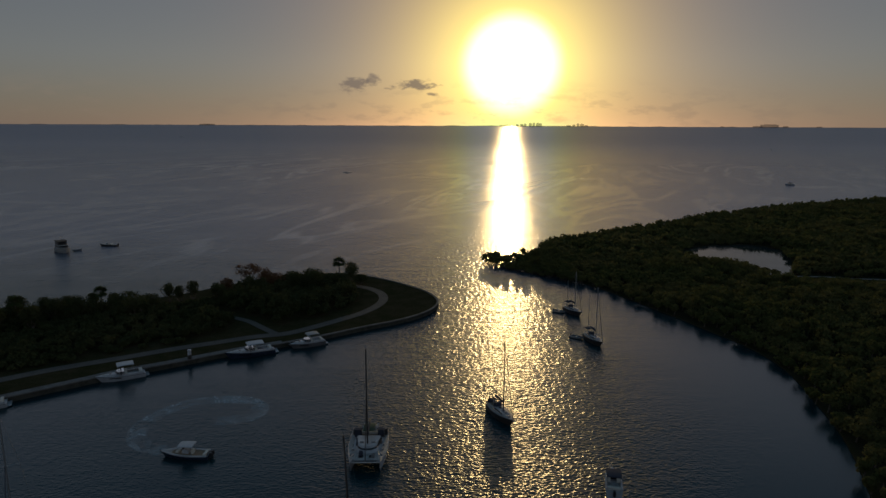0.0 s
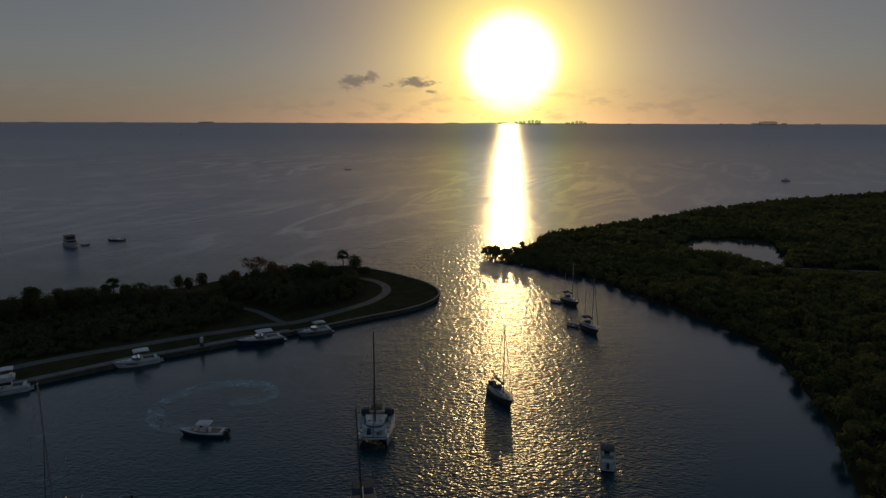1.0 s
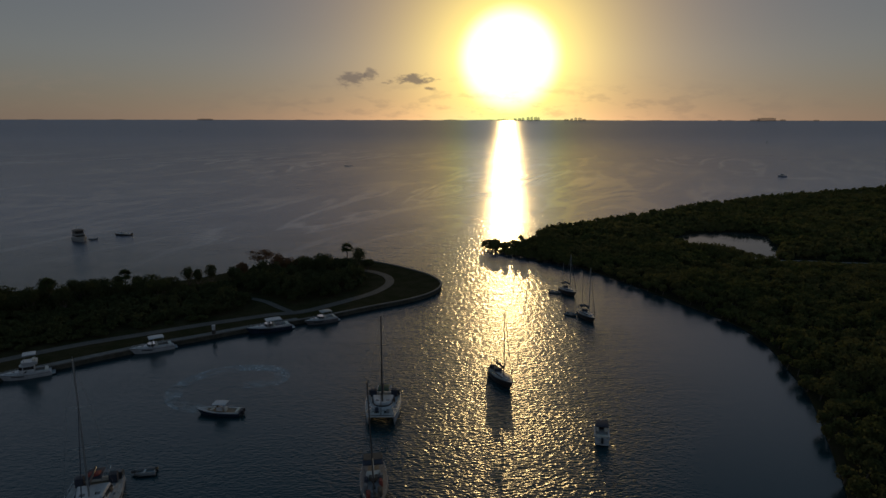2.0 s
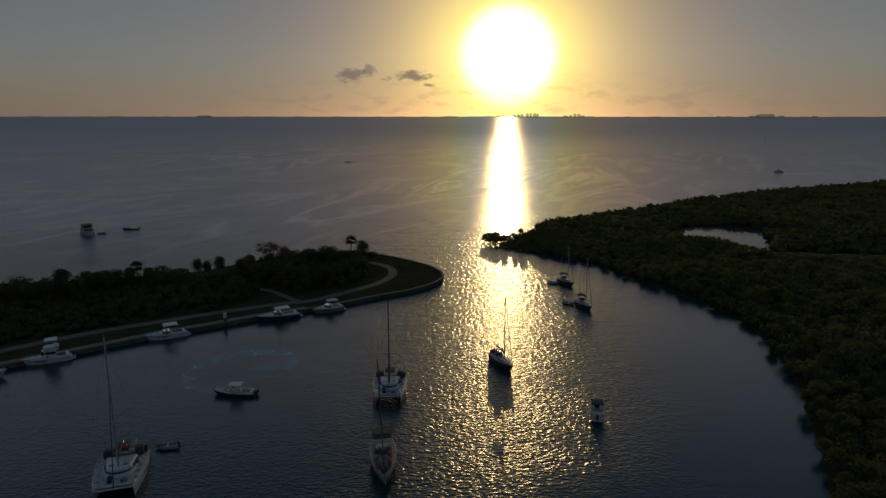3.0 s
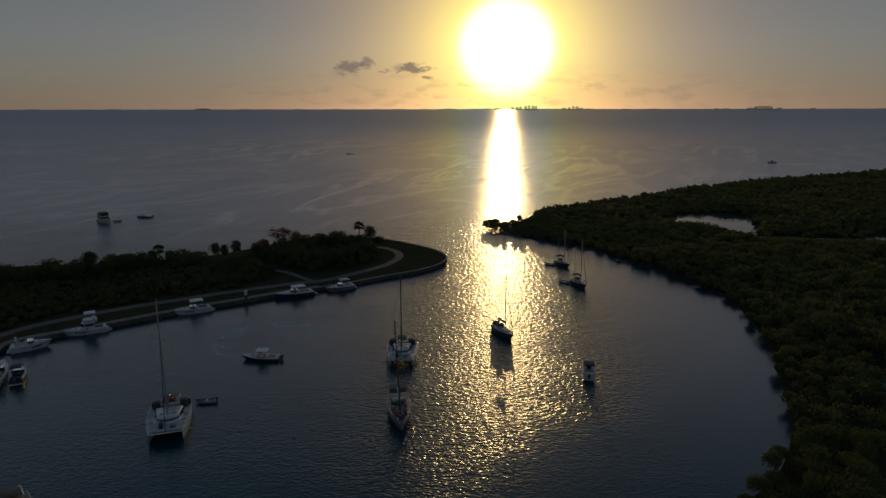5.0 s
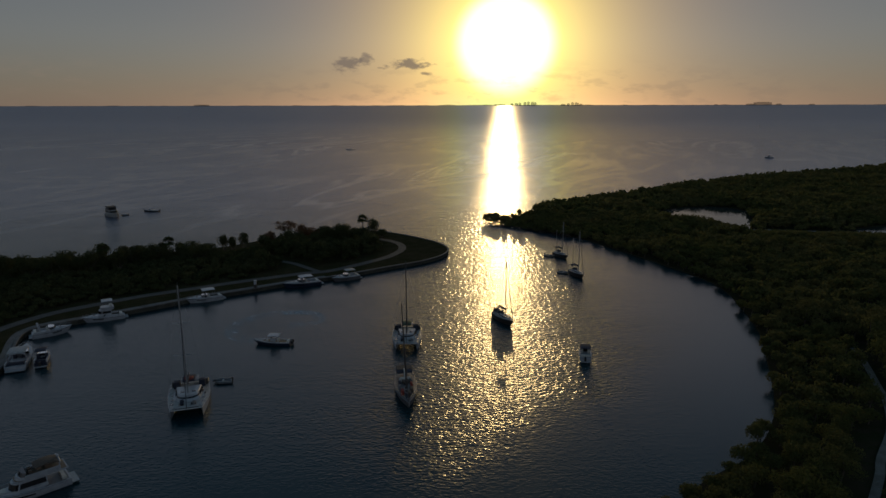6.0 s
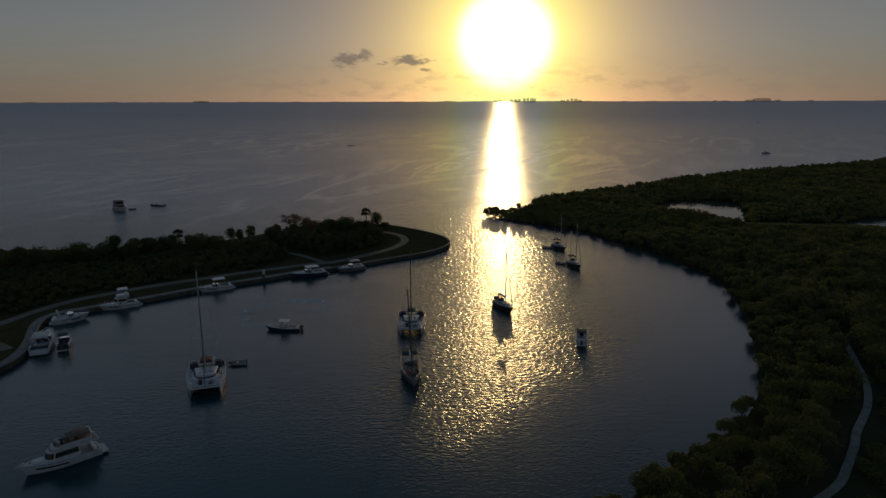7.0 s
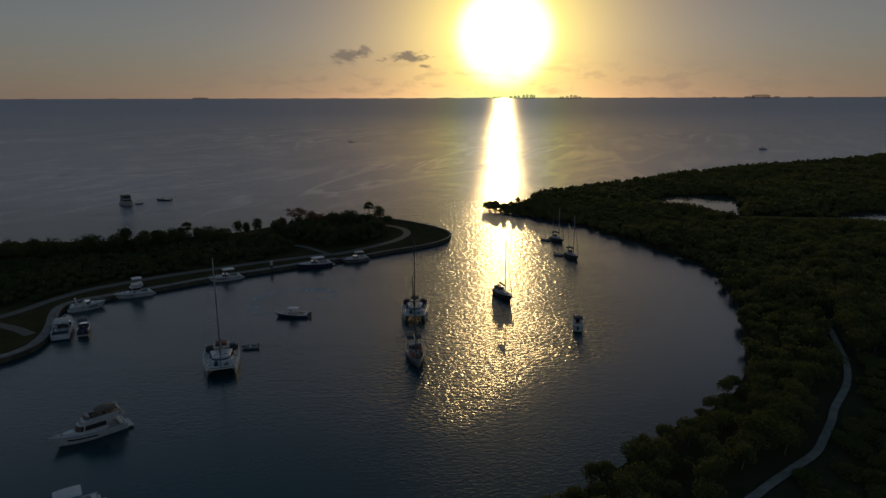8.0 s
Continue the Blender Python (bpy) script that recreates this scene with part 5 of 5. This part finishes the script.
def round_tree(x, y, top, width, mat=BROADLEAF, label="dark rounded broadleaf tree on the park lawn", seed=1, bare=0.28, count=900, base=1.0, size=0.24, name="tree", spread=0.62):
    """A short trunk that forks into limbs under a crown of many leaves."""
    rng = np.random.default_rng(seed)
    t = thing(name, pose(x, y, base), label, "tree", "trees of the park")
    h = top - base
    rx, rz = width * 0.6, h * (1 - bare) / 2
    c = np.array((0, 0, h * bare + rz))
    trunk = Shape().tube([(0, 0, -0.3), (0.08, 0.05, h * bare * 0.6), (0.02, -0.06, h * bare + 0.3 * rz)], 0.06 + 0.028 * h, 7, 0.06 + 0.012 * h)
    wood = part("trunk", trunk, BARK, t)
    for k in range(5):
        a = 2 * math.pi * k / 5 + rng.uniform(-0.4, 0.4)
        end = (rx * 0.7 * math.cos(a), rx * 0.7 * math.sin(a), h * bare + rz * rng.uniform(0.7, 1.3))
        mid = (end[0] * 0.45, end[1] * 0.45, h * bare + rz * 0.35)
        part("limb", Shape().tube([(0, 0, h * bare * 0.75), mid, end], 0.03 + 0.011 * h, 5, 0.02), BARK, wood)
    ob = new("crown", quads("crown", crown(rng, c, rx, rz, count, size, 9, spread), mat))
    ob.parent = t
    return t


def umbrella_tree(x, y, top, width, seed):
    """An open tree: bare forked stems under a flat, see-through crown."""
    rng = np.random.default_rng(seed)
    t = thing("umbrella_tree", pose(x, y, 1.0), "open flat-topped tree with bare forked stems", "tree", "trees of the park")
    h = top - 1.0
    wood = part("trunk", Shape().tube([(0, 0, -0.3), (0.1, 0, 1.0), (0.15, 0.1, 1.6)], 0.24, 7, 0.18), BARK, t)
    tips = []
    for k in range(7):
        a = 2 * math.pi * k / 7 + rng.uniform(-0.3, 0.3)
        r = width / 2 * rng.uniform(0.35, 0.8)
        end = (r * math.cos(a), r * math.sin(a), h * rng.uniform(0.62, 0.86))
        tips.append(end)
        part("limb", Shape().tube([(0.15, 0.1, 1.4), (end[0] * 0.4, end[1] * 0.4, h * 0.5), end], 0.12, 6, 0.03), BARK, wood)
    cs = [crown(rng, e, width * 0.24, 1.15, 150, 0.22, 5, 0.75) for e in tips]
    cs.append(crown(rng, (0, 0, h * 0.85), width * 0.3, 0.8, 200, 0.2, 5, 0.8))
    ob = new("crown", quads("crown", np.concatenate(cs), GRAPELEAF))
    ob.parent = t
    return t


def palm(x, y, top, seed, base=1.0, fan=1.9):
    """A cabbage palm: bare trunk, dead skirt and a ball of fan fronds."""
    rng = np.random.default_rng(seed)
    t = thing("palm_tree", pose(x, y, base), "cabbage palm with a round head of fronds", "palm tree", "trees of the park")
    h = top - base - fan * 0.9
    wood = part("trunk", Shape().tube([(0, 0, -0.3), (0.12, 0.05, h * 0.5), (0.05, 0.1, h)], 0.2, 8, 0.15), BARK, t)
    part("boot_jacket", Shape().tube([(0.05, 0.1, h - 0.7), (0.05, 0.1, h + 0.2)], 0.26, 8, 0.2), BARK, wood)
    cs = []
    for k in range(46):
        a, e = rng.uniform(0, 2 * math.pi), math.asin(rng.uniform(-0.55, 1.0))
        d = np.array([math.cos(a) * math.cos(e), math.sin(a) * math.cos(e), math.sin(e)])
        side = np.cross(d, (0, 0, 1.0))
        side /= np.linalg.norm(side) + 1e-6
        up = np.cross(side, d)
        hub = np.array((0.05, 0.1, h)) + d * fan * 0.5
        for j in range(11):
            b = (j - 5) / 5 * 1.15
            tip_dir = d * math.cos(b) + side * math.sin(b)
            tip = hub + tip_dir * fan * 0.62 + np.array((0, 0, -0.22 * fan * abs(math.sin(b)) - 0.12 * fan))
            w = (side * math.cos(b) - d * math.sin(b)) * 0.085
            mid = (hub + tip) / 2 + up * 0.06
            cs.append([hub, mid - w, tip, mid + w])
    ob = new("crown", quads("crown", np.array(cs), PALMLEAF))
    ob.parent = t
    return t


PARK_TREES = [(-106.5, 150.5, 6.8, 5.0, 0.12), (-97.4, 157.2, 4.6, 4.8, 0.05), (-90.7, 157.3, 5.6, 3.4, 0.1), (-85.3, 158.0, 5.7, 3.0, 0.1), (-81.5, 158.5, 6.1, 7.0, 0.1), (-73.2, 164.1, 6.9, 4.0, 0.12), (-70.2, 163.6, 6.3, 3.2, 0.1), (-66.4, 163.4, 8.4, 3.5, 0.12),
              (-61.0, 167.2, 5.9, 4.8, 0.1), (-59.9, 172.0, 6.7, 4.4, 0.1), (-46.8, 176.6, 8.2, 7.4, 0.15), (-40.9, 176.7, 8.7, 6.0, 0.15), (-35.1, 176.8, 9.5, 6.6, 0.15), (-31.2, 177.5, 8.2, 4.4, 0.12), (-26.6, 187.1, 9.6, 5.0, 0.05), (-43.5, 180.5, 8.2, 5.5, 0.05), (-37.8, 181, 8.8, 5.5, 0.05), (-50.5, 178.5, 7.6, 5.0, 0.05), (-28.8, 181, 7.6, 4.6, 0.05), (-54, 174, 6.6, 5.0, 0.05), (-77, 160.5, 4.6, 4.5, 0.05), (-100.5, 152.5, 5.4, 4.5, 0.05), (-23.4, 187.5, 4.8, 4.6, 0.05),
              (-130.6, 127.8, 7.5, 6.6, 0.1), (-123.4, 130.9, 9.4, 5.4, 0.12), (-116.6, 130.8, 8.2, 5.6, 0.1), (-112.3, 132.7, 8.5, 5.2, 0.1), (-108.2, 134.0, 7.7, 5.2, 0.1), (-103.1, 137.4, 8.3, 5.6, 0.1), (-94.9, 147.5, 7.2, 5.6, 0.1), (-89.9, 149.0, 7.2, 4.8, 0.1)]
for i, (x, y, top, w, bare) in enumerate(PARK_TREES):
    tint = GRAPELEAF if i in (9, 10, 17) else BROADLEAF
    top += 1.3 if -112 < x < -50 else 0.0
    round_tree(x, y, top, w, tint, "dark reddish broadleaf tree on the park lawn" if tint is GRAPELEAF else "dark rounded broadleaf tree on the park lawn", 100 + i, bare, 1500 if w > 4.5 else 1200, 1.0, 0.2, "tree", 0.4 if i < 10 or i > 22 else 0.55)
ridge = random.Random(5)
for i in range(22):
    x = -138 + i * 3.0 + ridge.uniform(-1.2, 1.2)
    y = 125 + (x + 138) * 0.42 + ridge.uniform(-4, 7)
    round_tree(x, y, ridge.uniform(5.8, 9.2), ridge.uniform(3.4, 5.6), BROADLEAF, "dark rounded broadleaf tree on the park lawn", 300 + i, 0.06, 900)
umbrella_tree(-56.9, 183.4, 8.0, 11.0, 31)
palm(-88.4, 157.0, 8.2, 41)
palm(-30.1, 187.0, 10.2, 42, 1.0, 2.1)
palm(-103.0, 145.0, 8.8, 43)


def thicket():
    """Dense shrubs filling the middle of the park point: one mass."""
    rng = np.random.default_rng(17)
    step = 2.7
    gx, gy = np.meshgrid(np.arange(-175, 0, step), np.arange(60, 205, step))
    x = (gx + rng.uniform(-1, 1, gx.shape)).ravel()
    y = (gy + rng.uniform(-1, 1, gy.shape)).ravel()
    wood = [(-180, 70), (-120, 77), (-106, 85), (-102, 93), (-97.5, 102.5), (-90, 111), (-79, 119.5), (-68, 126.5), (-59, 132.5), (-51.5, 139), (-50, 147), (-56, 153), (-58, 157), (-50, 156), (-43, 150.5), (-37.5, 145.5), (-31, 151),
            (-27.5, 156.5), (-24, 162), (-21.5, 168), (-22, 174), (-25.5, 181), (-32, 185.5), (-40, 187.5), (-48, 186), (-58, 176), (-66, 166.5), (-80, 160), (-96, 157.5), (-117, 155.5), (-150, 150), (-180, 144)]
    ok = inside(wood, x, y)
    x, y = x[ok], y[ok]
    cs = []
    for a, b in zip(x, y):
        edge = float(gap_to(wood + wood[:1], np.array([a]), np.array([b]))[0])
        t = (2.5 + 1.1 * noise.noise((a * 0.07, b * 0.07, 5)) + rng.uniform(-0.5, 0.8)) * min(1.0, 0.45 + edge * 0.11)
        if a > -58:
            t *= 2.1
        cs.append(crown(rng, (a, b, 1.0 + t * 0.5), rng.uniform(1.5, 2.1), t * 0.5, 190, 0.32, 5, 0.6))
    tagged(new("park_shrubs", quads("park_shrubs", np.concatenate(cs), BROADLEAF)), "dense dark shrubs and low trees filling the park", "shrubs", "", "stuff")


thicket()

# ---- mangroves at the tip, open underneath ----


def mangrove(x, y, top, width, seed, clear=0.09, count=360):
    """Arched prop roots, thin stems and a leafy crown with gaps; light passes under it."""
    rng = np.random.default_rng(seed)
    t = thing("mangrove_tree", pose(x, y, 0.0), "mangrove on arched prop roots at the water's edge", "mangrove", "mangroves at the point")
    h = top
    wood = part("trunk", Shape().tube([(0, 0, 0.3), (0.1, 0.05, h * 0.4), (0.0, 0.1, h * 0.75)], 0.11, 6, 0.05), BARK, t)
    for k in range(7):
        a = rng.uniform(0, 2 * math.pi)
        r = rng.uniform(0.7, 1.5)
        part("prop_root", Shape().tube([(0, 0, rng.uniform(0.9, 1.7)), (r * 0.55 * math.cos(a), r * 0.55 * math.sin(a), 0.95), (r * math.cos(a), r * math.sin(a), -0.4)], 0.05, 5, 0.035), BARK, wood)
    for k in range(4):
        a = rng.uniform(0, 2 * math.pi)
        part("limb", Shape().tube([(0, 0, h * 0.35), (0.5 * math.cos(a), 0.5 * math.sin(a), h * 0.5), (width * 0.35 * math.cos(a), width * 0.35 * math.sin(a), h * 0.8)], 0.06, 5, 0.02), BARK, wood)
    ob = new("crown", quads("crown", crown(rng, (0, 0, h * (1 + clear) / 2), width / 2, h * (1 - clear) / 2 * 0.94, count, 0.27, 8, 0.8), MANGROVE))
    ob.parent = t
    return t


def tip_mangroves():
    """Clumps of uneven height on open roots; lanes of low scrub between them let the low sun through."""
    rng = random.Random(12)
    k = 0
    for y in np.arange(193, 258, 2.3):
        for x in np.arange(15, 50, 2.0):
            a, b = x + rng.uniform(-0.7, 0.7), y + rng.uniform(-0.9, 0.9)
            if not inside(TIP, np.array([a]), np.array([b]))[0]:
                continue
            k += 1
            lane = a * math.cos(SUN_AZ) - b * math.sin(SUN_AZ)
            tall = 0.5 + 1.0 * noise.noise((lane * 0.45, 1.7, 0.0)) + 0.7 * noise.noise((lane * 1.15, 4.2, 0.0)) + 0.25 * noise.noise((b * 0.3, lane * 0.3, 2.0))
            back = min(1.0, max(0.0, (a - 36) / 6))
            tall = min(1.0, max(tall, back * 0.6, (19.0 - a) / 3))
            deep = float(gap_to(TIP[:6], np.array([a]), np.array([b]))[0])
            top = min(4.8, 2.5 + 0.095 * deep) + rng.uniform(-0.3, 0.3)
            if tall > 0.5:
                mangrove(a, b, top * (0.95 + 0.25 * tall), rng.uniform(2.4, 3.1) + 0.5 * back, 500 + k, 0.22, 230 + int(70 * back))
            else:
                mangrove(a, b, max(1.1, top * 0.58), rng.uniform(2.6, 3.4), 500 + k, 0.3, 190)


tip_mangroves()
for k, (x, y, top, w) in enumerate([(57.5, 22.5, 4.2, 4.0), (66, 29, 4.6, 4.2), (74, 38, 4.0, 5.0), (84, 50, 4.4, 5.0), (62, 12, 3.8, 3.6), (78, 62, 4.4, 4.0)]):
    round_tree(x, y, top, w, MANGROVE, "rounded pale-topped bush beside the shell trail", 700 + k, 0.08, 1600, 0.45, 0.16, "bush")

# ---- small things on the quay ----


def pump_station():
    b = thing("dock_pedestal", pose(-51.0, 122.6, 1.22), "pale dock pedestal with dark base on the seawall", "pedestal")
    part("base", Shape().box(-0.35, 0.35, -0.35, 0.35, 0.0, 0.9), DARKHULL, b, bevel=0.03)
    part("cabinet", Shape().prism([(-0.3, -0.3), (0.3, -0.3), (0.3, 0.3), (-0.3, 0.3)], 0.9, 1.9, 0.92), GELCOAT, b, bevel=0.04)
    part("cap", Shape().prism([(-0.38, -0.38), (0.38, -0.38), (0.38, 0.38), (-0.38, 0.38)], 1.9, 2.05, 0.8), GELCOAT, b, bevel=0.03)


pump_station()
